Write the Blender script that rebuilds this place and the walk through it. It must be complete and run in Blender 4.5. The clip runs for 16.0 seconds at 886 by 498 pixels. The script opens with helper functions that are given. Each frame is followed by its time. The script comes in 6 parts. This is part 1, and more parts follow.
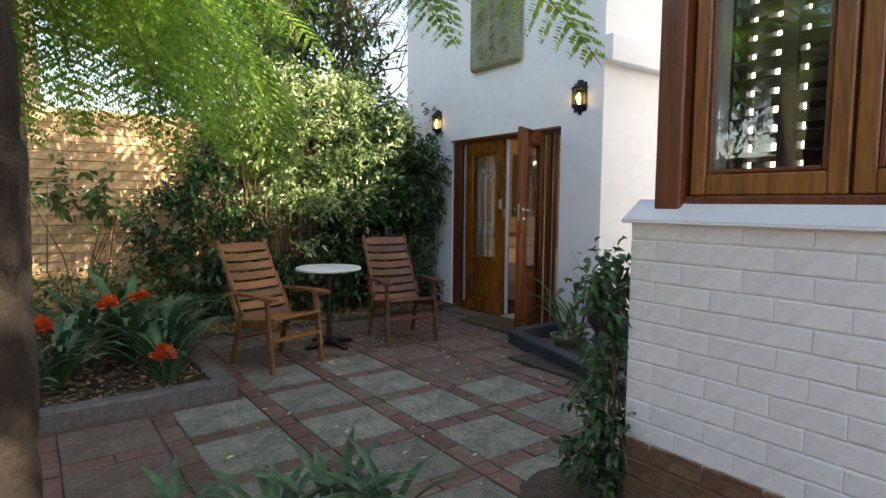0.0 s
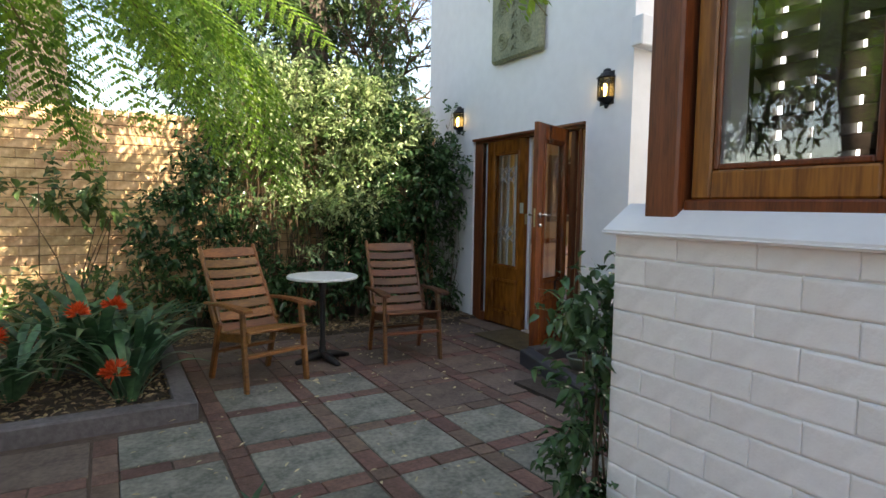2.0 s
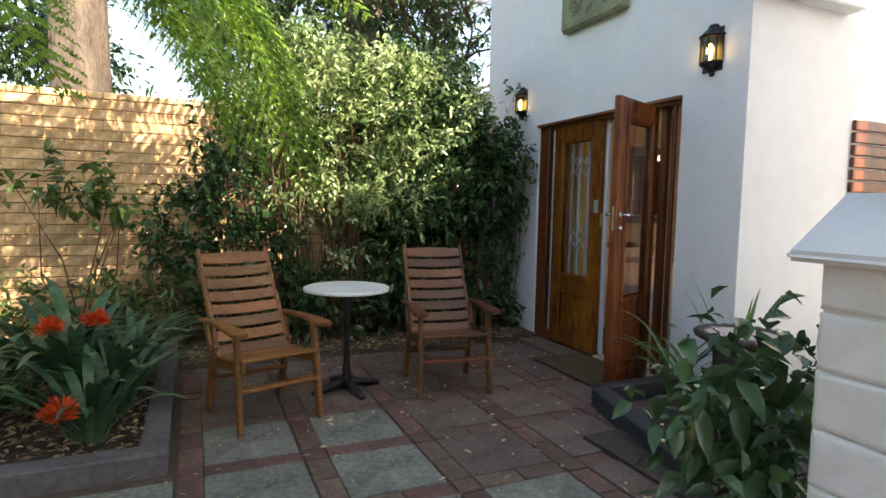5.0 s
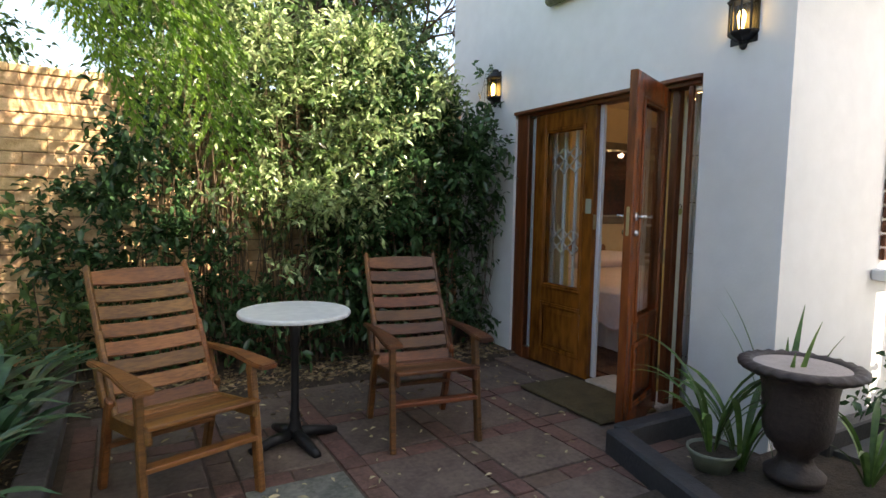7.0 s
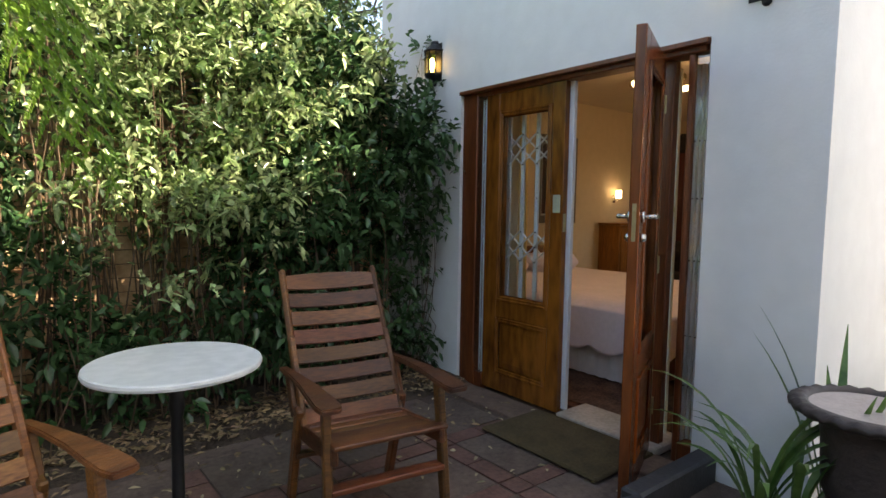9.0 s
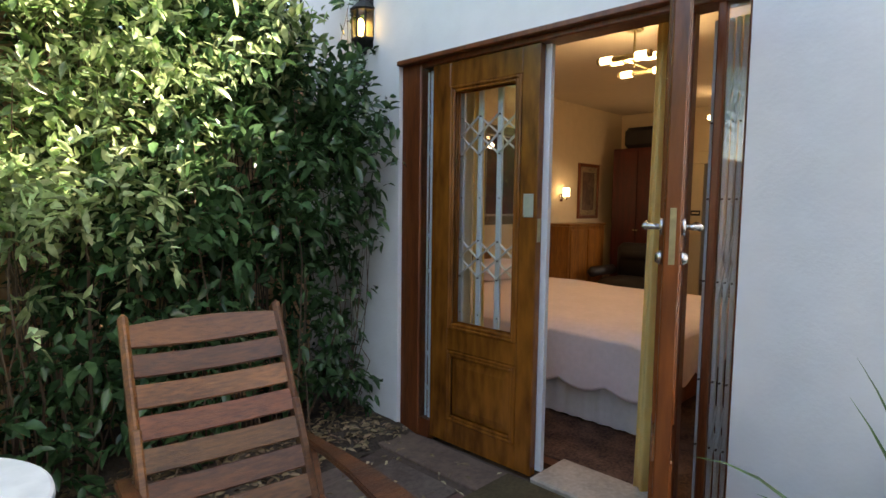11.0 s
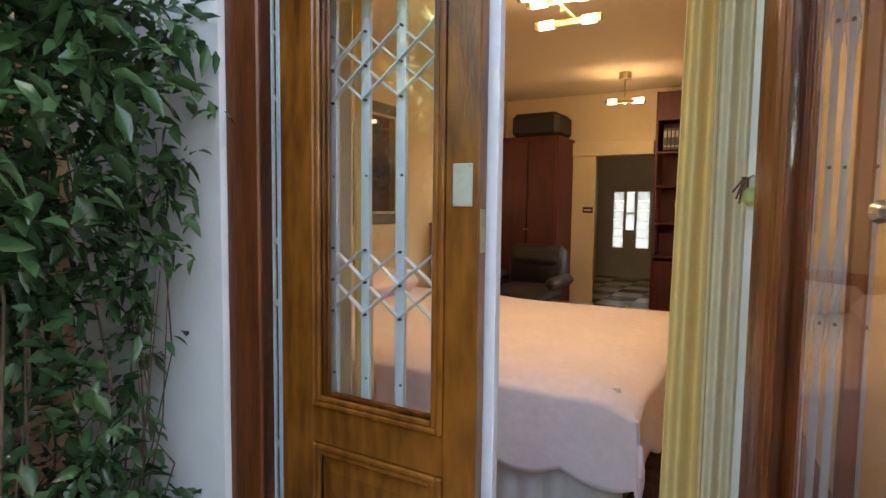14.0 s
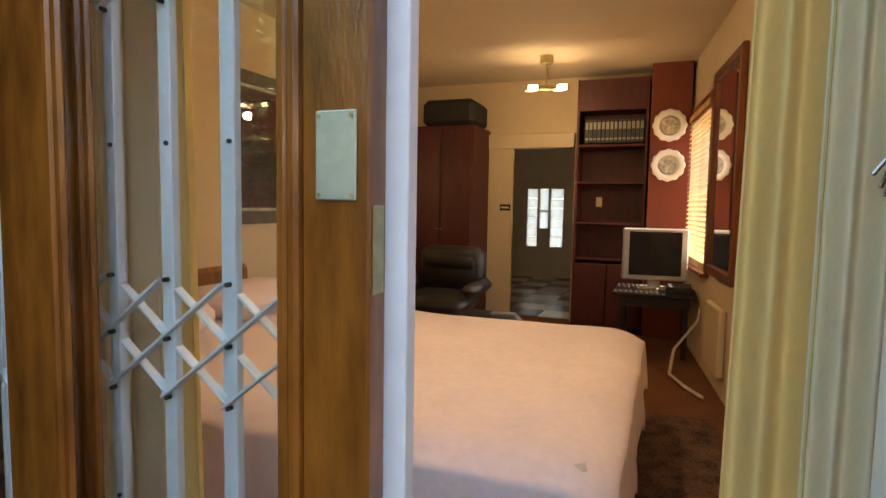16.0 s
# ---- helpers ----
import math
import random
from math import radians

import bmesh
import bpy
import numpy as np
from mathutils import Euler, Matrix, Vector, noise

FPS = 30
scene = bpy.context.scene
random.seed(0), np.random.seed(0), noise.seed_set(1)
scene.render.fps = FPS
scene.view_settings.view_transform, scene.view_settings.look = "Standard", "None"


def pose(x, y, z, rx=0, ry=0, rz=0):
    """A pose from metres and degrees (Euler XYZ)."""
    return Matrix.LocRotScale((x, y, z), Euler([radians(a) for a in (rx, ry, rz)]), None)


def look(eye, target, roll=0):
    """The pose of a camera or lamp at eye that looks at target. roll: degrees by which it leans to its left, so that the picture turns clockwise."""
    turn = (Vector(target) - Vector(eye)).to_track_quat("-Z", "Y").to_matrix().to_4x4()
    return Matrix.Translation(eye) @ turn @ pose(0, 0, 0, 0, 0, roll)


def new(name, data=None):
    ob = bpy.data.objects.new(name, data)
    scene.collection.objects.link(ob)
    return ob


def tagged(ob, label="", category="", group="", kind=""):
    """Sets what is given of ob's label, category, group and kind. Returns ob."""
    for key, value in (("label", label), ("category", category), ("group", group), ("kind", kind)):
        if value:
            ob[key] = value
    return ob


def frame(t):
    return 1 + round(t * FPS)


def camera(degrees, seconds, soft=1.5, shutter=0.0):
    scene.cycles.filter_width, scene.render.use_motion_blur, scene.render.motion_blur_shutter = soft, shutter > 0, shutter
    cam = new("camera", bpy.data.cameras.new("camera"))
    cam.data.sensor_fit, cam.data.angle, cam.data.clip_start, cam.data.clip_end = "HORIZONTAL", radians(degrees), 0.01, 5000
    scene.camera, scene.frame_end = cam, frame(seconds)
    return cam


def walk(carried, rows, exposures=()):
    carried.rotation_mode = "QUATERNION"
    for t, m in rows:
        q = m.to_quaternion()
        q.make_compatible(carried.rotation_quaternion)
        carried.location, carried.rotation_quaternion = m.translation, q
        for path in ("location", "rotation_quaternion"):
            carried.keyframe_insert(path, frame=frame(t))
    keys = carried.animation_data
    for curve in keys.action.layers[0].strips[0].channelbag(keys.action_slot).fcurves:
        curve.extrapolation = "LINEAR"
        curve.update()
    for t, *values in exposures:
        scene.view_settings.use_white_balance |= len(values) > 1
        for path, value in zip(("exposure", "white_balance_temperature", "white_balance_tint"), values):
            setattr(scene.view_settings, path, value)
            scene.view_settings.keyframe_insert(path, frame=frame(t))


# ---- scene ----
cam = camera(75.9, 16.0)
PATH = [
    (0, (-0.218, -1.013, 1.308), (0.959, 0.596, 1.149), 0.5),
    (0.5, (-0.057, -0.953, 1.321), (1.084, 0.681, 1.165), 0.6),
    (1, (0.1, -0.918, 1.327), (1.212, 0.737, 1.172), 0.7),
    (1.5, (0.274, -0.889, 1.323), (1.337, 0.797, 1.17), 0.8),
    (2, (0.432, -0.834, 1.316), (1.448, 0.882, 1.166), 0.9),
    (2.5, (0.557, -0.747, 1.31), (1.507, 1.006, 1.16), 0.9),
    (3, (0.688, -0.663, 1.295), (1.589, 1.116, 1.147), 1.0),
    (3.5, (0.831, -0.54, 1.293), (1.649, 1.279, 1.145), 1.1),
    (3.7, (0.875, -0.484, 1.286), (1.672, 1.345, 1.141), 1.1),
    (5.8, (1.08, 0.234, 1.315), (1.889, 2.056, 1.151), 1.2),
    (6, (1.1, 0.319, 1.293), (1.922, 2.135, 1.136), 1.2),
    (6.5, (1.131, 0.562, 1.306), (2.02, 2.347, 1.152), 1.2),
    (7, (1.178, 0.764, 1.3), (2.163, 2.497, 1.144), 1.2),
    (7.5, (1.248, 0.988, 1.295), (2.302, 2.681, 1.145), 1.0),
    (8, (1.318, 1.196, 1.282), (2.425, 2.855, 1.133), 1.0),
    (8.5, (1.375, 1.42, 1.292), (2.549, 3.032, 1.143), 0.9),
    (9, (1.477, 1.602, 1.291), (2.719, 3.162, 1.137), 0.9),
    (9.5, (1.597, 1.764, 1.309), (2.892, 3.279, 1.15), 0.8),
    (10, (1.718, 1.93, 1.306), (3.055, 3.409, 1.148), 0.8),
    (10.2, (1.781, 2.008, 1.318), (3.137, 3.469, 1.158), 0.8),
    (12.5, (2.394, 2.846, 1.287), (3.971, 4.068, 1.139), 0.8),
    (13, (2.556, 2.977, 1.277), (4.19, 4.12, 1.126), 0.8),
    (13.5, (2.725, 3.081, 1.267), (4.398, 4.165, 1.118), 0.7),
    (14, (2.919, 3.206, 1.255), (4.638, 4.219, 1.106), 0.7),
    (14.5, (3.049, 3.313, 1.264), (4.811, 4.246, 1.109), 0.9),
    (15, (3.222, 3.401, 1.254), (5.02, 4.264, 1.097), 1.2),
    (15.5, (3.433, 3.487, 1.259), (5.262, 4.282, 1.108), 0.6),
    (16, (3.582, 3.518, 1.252), (5.438, 4.246, 1.097), 1.0),
]
walk(cam, [(t, look(eye, target, roll)) for t, eye, target, roll in PATH], [(0, 1.86, 8000, 12), (9, 2.0, 8000, 12), (12.5, 3.08, 7800, 12), (14, 3.32, 7900, 12), (15, 3.08, 7850, 12), (16, 3.20, 7800, 12)])

# ---- world, sun, exposure ----
SUN_DIR = Vector((0.24, -0.68, 0.69)).normalized()          # towards the sun
world = bpy.data.worlds.new("world")
scene.world = world
world.use_nodes = True
_wn = world.node_tree.nodes
_sky = _wn.new("ShaderNodeTexSky")
_sky.sky_type, _sky.sun_disc = "NISHITA", False
_sky.sun_elevation = math.asin(SUN_DIR.z)
_sky.sun_rotation = math.atan2(SUN_DIR.x, SUN_DIR.y)
_sky.air_density, _sky.dust_density = 1.0, 1.5
world.node_tree.links.new(_sky.outputs[0], _wn["Background"].inputs[0])
_wn["Background"].inputs[1].default_value = 0.15
sun = new("sun", bpy.data.lights.new("sun", "SUN"))
sun.data.energy, sun.data.angle, sun.data.color = 5.0, radians(0.5), (1.0, 0.93, 0.82)
sun.matrix_world = SUN_DIR.to_track_quat("Z", "Y").to_matrix().to_4x4()

# ---- materials ----
MATS = {}


def mat(name, base, rough=0.6, var=0.12, scale=6.0, bump=0.15, bscale=40.0, metal=0.0, trans=0.0, island=0.0,
        spec=0.5, stretch=(1, 1, 1), second=None, rand=0.0, emit=None, strength=0.0, thin=0.0):
    """A procedural surface: two scales of noise in colour, noise bump, optional random tint per island or object."""
    if name in MATS:
        return MATS[name]
    m = bpy.data.materials.new(name)
    m.use_nodes = True
    nt = m.node_tree
    N, Lk = nt.nodes, nt.links
    b = N["Principled BSDF"]
    tc = N.new("ShaderNodeTexCoord")
    mp = N.new("ShaderNodeMapping")
    mp.inputs["Scale"].default_value = stretch
    Lk.new(tc.outputs["Object"], mp.inputs[0])
    n1, n2 = N.new("ShaderNodeTexNoise"), N.new("ShaderNodeTexNoise")
    n1.inputs["Scale"].default_value, n1.inputs["Detail"].default_value = scale, 5
    n2.inputs["Scale"].default_value, n2.inputs["Detail"].default_value = scale * 7, 6
    for n in (n1, n2):
        Lk.new(mp.outputs[0], n.inputs["Vector"])
    add = N.new("ShaderNodeMath")
    add.operation = "ADD"
    Lk.new(n1.outputs["Fac"], add.inputs[0])
    Lk.new(n2.outputs["Fac"], add.inputs[1])
    r = N.new("ShaderNodeMapRange")
    r.inputs["From Min"].default_value, r.inputs["From Max"].default_value = 0.75, 1.25
    r.inputs["To Min"].default_value, r.inputs["To Max"].default_value = 0.0, 1.0
    Lk.new(add.outputs[0], r.inputs["Value"])
    mx = N.new("ShaderNodeMix")
    mx.data_type = "RGBA"
    c1 = [c * (1 - var) for c in base]
    c2 = list(second) if second else [min(1, c * (1 + var)) for c in base]
    mx.inputs["A"].default_value, mx.inputs["B"].default_value = (*c1, 1), (*c2, 1)
    Lk.new(r.outputs[0], mx.inputs["Factor"])
    col = mx.outputs["Result"]
    if island or rand:
        src = N.new("ShaderNodeNewGeometry").outputs["Random Per Island"] if island else N.new("ShaderNodeObjectInfo").outputs["Random"]
        hs = N.new("ShaderNodeHueSaturation")
        k = island or rand
        mr = N.new("ShaderNodeMapRange")
        mr.inputs["To Min"].default_value, mr.inputs["To Max"].default_value = 1 - k, 1 + k
        Lk.new(src, mr.inputs["Value"])
        Lk.new(mr.outputs[0], hs.inputs["Value"])
        mr2 = N.new("ShaderNodeMapRange")
        mr2.inputs["To Min"].default_value, mr2.inputs["To Max"].default_value = 0.5 - 0.04 * k, 0.5 + 0.04 * k
        ml = N.new("ShaderNodeMath")
        ml.operation = "FRACT"
        mm = N.new("ShaderNodeMath")
        mm.operation = "MULTIPLY"
        mm.inputs[1].default_value = 7.3
        Lk.new(src, mm.inputs[0])
        Lk.new(mm.outputs[0], ml.inputs[0])
        Lk.new(ml.outputs[0], mr2.inputs["Value"])
        Lk.new(mr2.outputs[0], hs.inputs["Hue"])
        Lk.new(col, hs.inputs["Color"])
        col = hs.outputs[0]
    Lk.new(col, b.inputs["Base Color"])
    b.inputs["Roughness"].default_value = rough
    b.inputs["Metallic"].default_value = metal
    b.inputs["Specular IOR Level"].default_value = spec
    if trans:
        b.inputs["Transmission Weight"].default_value = trans
    if bump:
        bn = N.new("ShaderNodeTexNoise")
        bn.inputs["Scale"].default_value, bn.inputs["Detail"].default_value = bscale, 4
        Lk.new(mp.outputs[0], bn.inputs["Vector"])
        bu = N.new("ShaderNodeBump")
        bu.inputs["Strength"].default_value, bu.inputs["Distance"].default_value = bump, 0.01
        Lk.new(bn.outputs["Fac"], bu.inputs["Height"])
        Lk.new(bu.outputs[0], b.inputs["Normal"])
    if emit:
        b.inputs["Emission Color"].default_value = (*emit, 1)
        b.inputs["Emission Strength"].default_value = strength
    if thin:
        tr = N.new("ShaderNodeBsdfTranslucent")
        Lk.new(col, tr.inputs["Color"])
        ms = N.new("ShaderNodeMixShader")
        ms.inputs[0].default_value = thin
        Lk.new(b.outputs[0], ms.inputs[1])
        Lk.new(tr.outputs[0], ms.inputs[2])
        Lk.new(ms.outputs[0], N["Material Output"].inputs[0])
    MATS[name] = m
    return m


def glass_mat(name, tint=(1, 1, 1), rough=0.0, refl=1.0):
    """Thin window glass: clear, with a Fresnel gloss."""
    m = bpy.data.materials.new(name)
    m.use_nodes = True
    N, Lk = m.node_tree.nodes, m.node_tree.links
    N.remove(N["Principled BSDF"])
    t, g, f, x = N.new("ShaderNodeBsdfTransparent"), N.new("ShaderNodeBsdfGlossy"), N.new("ShaderNodeLayerWeight"), N.new("ShaderNodeMixShader")
    t.inputs[0].default_value = (*tint, 1)
    g.inputs["Roughness"].default_value = rough
    f.inputs["Blend"].default_value = 0.5
    p = N.new("ShaderNodeMath")
    p.operation = "POWER"
    p.inputs[1].default_value = 4.0
    k = N.new("ShaderNodeMath")
    k.operation, k.use_clamp = "MULTIPLY_ADD", True
    k.inputs[1].default_value, k.inputs[2].default_value = 0.9 * refl, 0.045 * refl
    Lk.new(f.outputs["Facing"], p.inputs[0])
    Lk.new(p.outputs[0], k.inputs[0])
    Lk.new(k.outputs[0], x.inputs[0])
    Lk.new(t.outputs[0], x.inputs[1])
    Lk.new(g.outputs[0], x.inputs[2])
    Lk.new(x.outputs[0], N["Material Output"].inputs[0])
    return m


plaster = mat("white_plaster", (0.78, 0.79, 0.80), 0.75, 0.035, 1.2, 0.12, 60)
white_brick = mat("white_painted_brick", (0.80, 0.82, 0.84), 0.55, 0.05, 3, 0.45, 30, rand=0.03)
white_mortar = mat("white_painted_mortar", (0.74, 0.75, 0.75), 0.7, 0.06, 4, 0.3, 60)
raw_brick = mat("bare_brown_brick", (0.20, 0.11, 0.065), 0.85, 0.25, 5, 0.5, 50, rand=0.15)
sill_paint = mat("white_sill_paint", (0.74, 0.76, 0.78), 0.5, 0.03, 2, 0.08, 60)
fence_brick = mat("buff_fence_brick", (0.56, 0.31, 0.145), 0.85, 0.25, 2.5, 0.45, 60, rand=0.2, second=(0.84, 0.60, 0.36))
fence_mortar = mat("fence_mortar", (0.17, 0.11, 0.07), 0.9, 0.2, 8, 0.5, 80)
slab_mat = mat("grey_exposed_slab", (0.125, 0.134, 0.115), 0.8, 0.3, 5, 0.7, 260, rand=0.18, second=(0.230, 0.232, 0.200))
paver_mat = mat("red_brick_paver", (0.122, 0.064, 0.052), 0.8, 0.3, 6, 0.5, 90, rand=0.25)
paver_brown = mat("brown_brick_paver", (0.13, 0.085, 0.065), 0.8, 0.25, 5, 0.5, 90, rand=0.2)
joint_mat = mat("sandy_joint", (0.085, 0.060, 0.048), 0.95, 0.3, 20, 0.5, 120)
soil_mat = mat("dark_soil", (0.055, 0.040, 0.030), 0.95, 0.4, 12, 0.9, 60)
kerb_mat = mat("weathered_grey_kerb", (0.115, 0.105, 0.11), 0.85, 0.3, 4, 0.4, 80)
dark_kerb = mat("black_painted_kerb", (0.035, 0.035, 0.04), 0.6, 0.25, 4, 0.3, 70)
wood_dark = mat("varnished_dark_wood", (0.125, 0.029, 0.010), 0.32, 0.3, 3, 0.1, 60, stretch=(8, 8, 0.7), second=(0.20, 0.055, 0.016))
wood_gold = mat("varnished_golden_wood", (0.20, 0.066, 0.013), 0.35, 0.3, 2.2, 0.12, 60, stretch=(7, 7, 0.6), second=(0.34, 0.135, 0.024))
wood_door = mat("varnished_door_wood", (0.120, 0.034, 0.0065), 0.20, 0.3, 1.2, 0.10, 60, stretch=(2.4, 2.4, 0.6), second=(0.30, 0.100, 0.015))
wood_red = mat("varnished_red_brown_wood", (0.100, 0.024, 0.008), 0.24, 0.35, 1.0, 0.1, 60, stretch=(3.2, 3.2, 0.6), second=(0.25, 0.068, 0.017))


# ---- mesh helpers ----
def link(name, bm, material, parent=None, label="", smooth=False):
    me = bpy.data.meshes.new(name)
    bm.to_mesh(me)
    bm.free()
    for p in me.polygons:
        p.use_smooth = smooth
    me.materials.append(material)
    ob = new(name, me)
    if parent is not None:
        ob.parent = parent
    if label:
        ob["label"] = label
    return ob


def part(name, bm, material, parent, label="", smooth=False):
    return link(name, bm, material, parent, label, smooth)


def thing(name, label, category, group="", kind="", at=(0, 0, 0), rz=0.0, rx=0.0):
    ob = new(name)
    ob.matrix_world = pose(*at, rx, 0, rz)
    return tagged(ob, label, category, group, kind)


def box(bm, x0, x1, y0, y1, z0, z1, bevel=0.0, m=None):
    """One box, bevelled, joined to bm; m turns or moves it."""
    vs = [bm.verts.new((x, y, z)) for z in (z0, z1) for y in (y0, y1) for x in (x0, x1)]
    fs = [bm.faces.new([vs[i] for i in f]) for f in ((0, 2, 3, 1), (4, 5, 7, 6), (0, 1, 5, 4), (2, 6, 7, 3), (0, 4, 6, 2), (1, 3, 7, 5))]
    if bevel:
        es = list({e for f in fs for e in f.edges})
        r = bmesh.ops.bevel(bm, geom=es, offset=bevel, segments=1, affect="EDGES", clamp_overlap=True)
        vs = [v for v in vs if v.is_valid] + [v for v in r["verts"] if v.is_valid]
        vs = list(set(vs))
    if m is not None:
        for v in vs:
            v.co = m @ v.co
    return bm


def boxm(*a, **k):
    return box(bmesh.new(), *a, **k)


def bar(bm, a, b, w, d, bevel=0.004, up=(0, 0, 1)):
    """A rectangular bar from a to b."""
    a, b = Vector(a), Vector(b)
    z = (b - a).normalized()
    x = Vector(up).cross(z)
    if x.length < 1e-4:
        x = Vector((1, 0, 0))
    x.normalize()
    y = z.cross(x)
    m = Matrix((x, y, z)).transposed().to_4x4()
    m.translation = a
    return box(bm, -w / 2, w / 2, -d / 2, d / 2, 0, (b - a).length, bevel, m)


def tube(bm, pts, radii, seg=8, cap=True):
    """A round tube through points with a radius at each."""
    pts = [Vector(p) for p in pts]
    rings = []
    for i, p in enumerate(pts):
        t = (pts[min(i + 1, len(pts) - 1)] - pts[max(i - 1, 0)]).normalized()
        x = t.orthogonal().normalized() if i == 0 else (rings[-1][1] - t * rings[-1][1].dot(t)).normalized()
        y = t.cross(x)
        r = radii[i] if hasattr(radii, "__len__") else radii
        rings.append(([bm.verts.new(p + (x * math.cos(a) + y * math.sin(a)) * r) for a in [2 * math.pi * k / seg for k in range(seg)]], x))
    for (a, _), (b, _) in zip(rings, rings[1:]):
        for k in range(seg):
            bm.faces.new((a[k], a[(k + 1) % seg], b[(k + 1) % seg], b[k]))
    if cap:
        bm.faces.new(rings[0][0][::-1])
        bm.faces.new(rings[-1][0])
    return bm


def lathe(bm, prof, seg=32, at=(0, 0, 0), wob=0.0):
    """A turned body from (radius, height) pairs."""
    rings = []
    for r, z in prof:
        rings.append([bm.verts.new((at[0] + r * (1 + wob * math.sin(k * 8)) * math.cos(2 * math.pi * k / seg), at[1] + r * math.sin(2 * math.pi * k / seg), at[2] + z)) for k in range(seg)])
    for a, b in zip(rings, rings[1:]):
        for k in range(seg):
            bm.faces.new((a[k], a[(k + 1) % seg], b[(k + 1) % seg], b[k]))
    bm.faces.new(rings[0][::-1])
    bm.faces.new(rings[-1])
    return bm


def wall_with_holes(bm, axis, c0, c1, u0, u1, z0, z1, holes=()):
    """A wall between c0 and c1 across its axis, from u0 to u1, with rectangular holes (u0, u1, z0, z1)."""
    us = sorted({u0, u1, *[h[0] for h in holes], *[h[1] for h in holes]})
    zs = sorted({z0, z1, *[h[2] for h in holes], *[h[3] for h in holes]})

    def inside(u, z):
        return any(h[0] < u < h[1] and h[2] < z < h[3] for h in holes)

    solid = {(i, j) for i in range(len(us) - 1) for j in range(len(zs) - 1) if not inside((us[i] + us[i + 1]) / 2, (zs[j] + zs[j + 1]) / 2)}
    cache = {}

    def v(c, u, z):
        k = (c, u, z)
        if k not in cache:
            cache[k] = bm.verts.new((c, u, z) if axis == "x" else (u, c, z))
        return cache[k]

    for i, j in solid:
        a, b, p, q = us[i], us[i + 1], zs[j], zs[j + 1]
        for c in (c0, c1):
            bm.faces.new((v(c, a, p), v(c, b, p), v(c, b, q), v(c, a, q)))
        for (di, dj), (s, t) in {(-1, 0): ((a, p), (a, q)), (1, 0): ((b, p), (b, q)), (0, -1): ((a, p), (b, p)), (0, 1): ((a, q), (b, q))}.items():
            if (i + di, j + dj) not in solid:
                bm.faces.new((v(c0, *s), v(c1, *s), v(c1, *t), v(c0, *t)))
    bmesh.ops.recalc_face_normals(bm, faces=bm.faces)
    return bm


def soup(name, verts, faces_quads, material, parent=None, label="", smooth=True):
    """One mesh from numpy arrays of vertices and quads."""
    me = bpy.data.meshes.new(name)
    verts, quads = np.asarray(verts, np.float32), np.asarray(faces_quads, np.int32)
    me.vertices.add(len(verts))
    me.vertices.foreach_set("co", verts.ravel())
    me.loops.add(quads.size)
    me.loops.foreach_set("vertex_index", quads.ravel())
    me.polygons.add(len(quads))
    me.polygons.foreach_set("loop_start", np.arange(0, quads.size, 4, dtype=np.int32))
    me.polygons.foreach_set("use_smooth", np.full(len(quads), smooth))
    me.update(calc_edges=True)
    me.validate()
    me.materials.append(material)
    ob = new(name, me)
    if parent is not None:
        ob.parent = parent
    if label:
        ob["label"] = label
    return ob


def leaves(pos, direc, length, width, rng, fold=0.25, droop=0.25):
    """Pointed, folded, drooping leaves: six quads' worth of outline in four quads each. Returns verts and quads."""
    n = len(pos)
    d = direc / np.linalg.norm(direc, axis=1, keepdims=True)
    ref = rng.normal(size=(n, 3)) * 0.5 + np.array([0, 0, 1.0])
    s = np.cross(d, ref)
    s /= np.linalg.norm(s, axis=1, keepdims=True) + 1e-9
    u = np.cross(s, d)
    L, Wd = length[:, None], width[:, None]
    st = [(0.0, 0.08), (0.35, 1.0), (0.7, 0.75), (1.0, 0.04)]
    V = []
    for f, w in st:
        c = pos + d * L * f - np.array([0, 0, 1.0]) * L * droop * f * f
        V += [c - s * Wd * w / 2 + u * Wd * fold * w, c, c + s * Wd * w / 2 + u * Wd * fold * w]
    V = np.stack(V, 1).reshape(-1, 3)
    q = []
    for k in range(3):
        a = 3 * k
        q += [(a, a + 1, a + 4, a + 3), (a + 1, a + 2, a + 5, a + 4)]
    q = np.array(q)[None] + (np.arange(n) * 12)[:, None, None]
    return V, q.reshape(-1, 4)


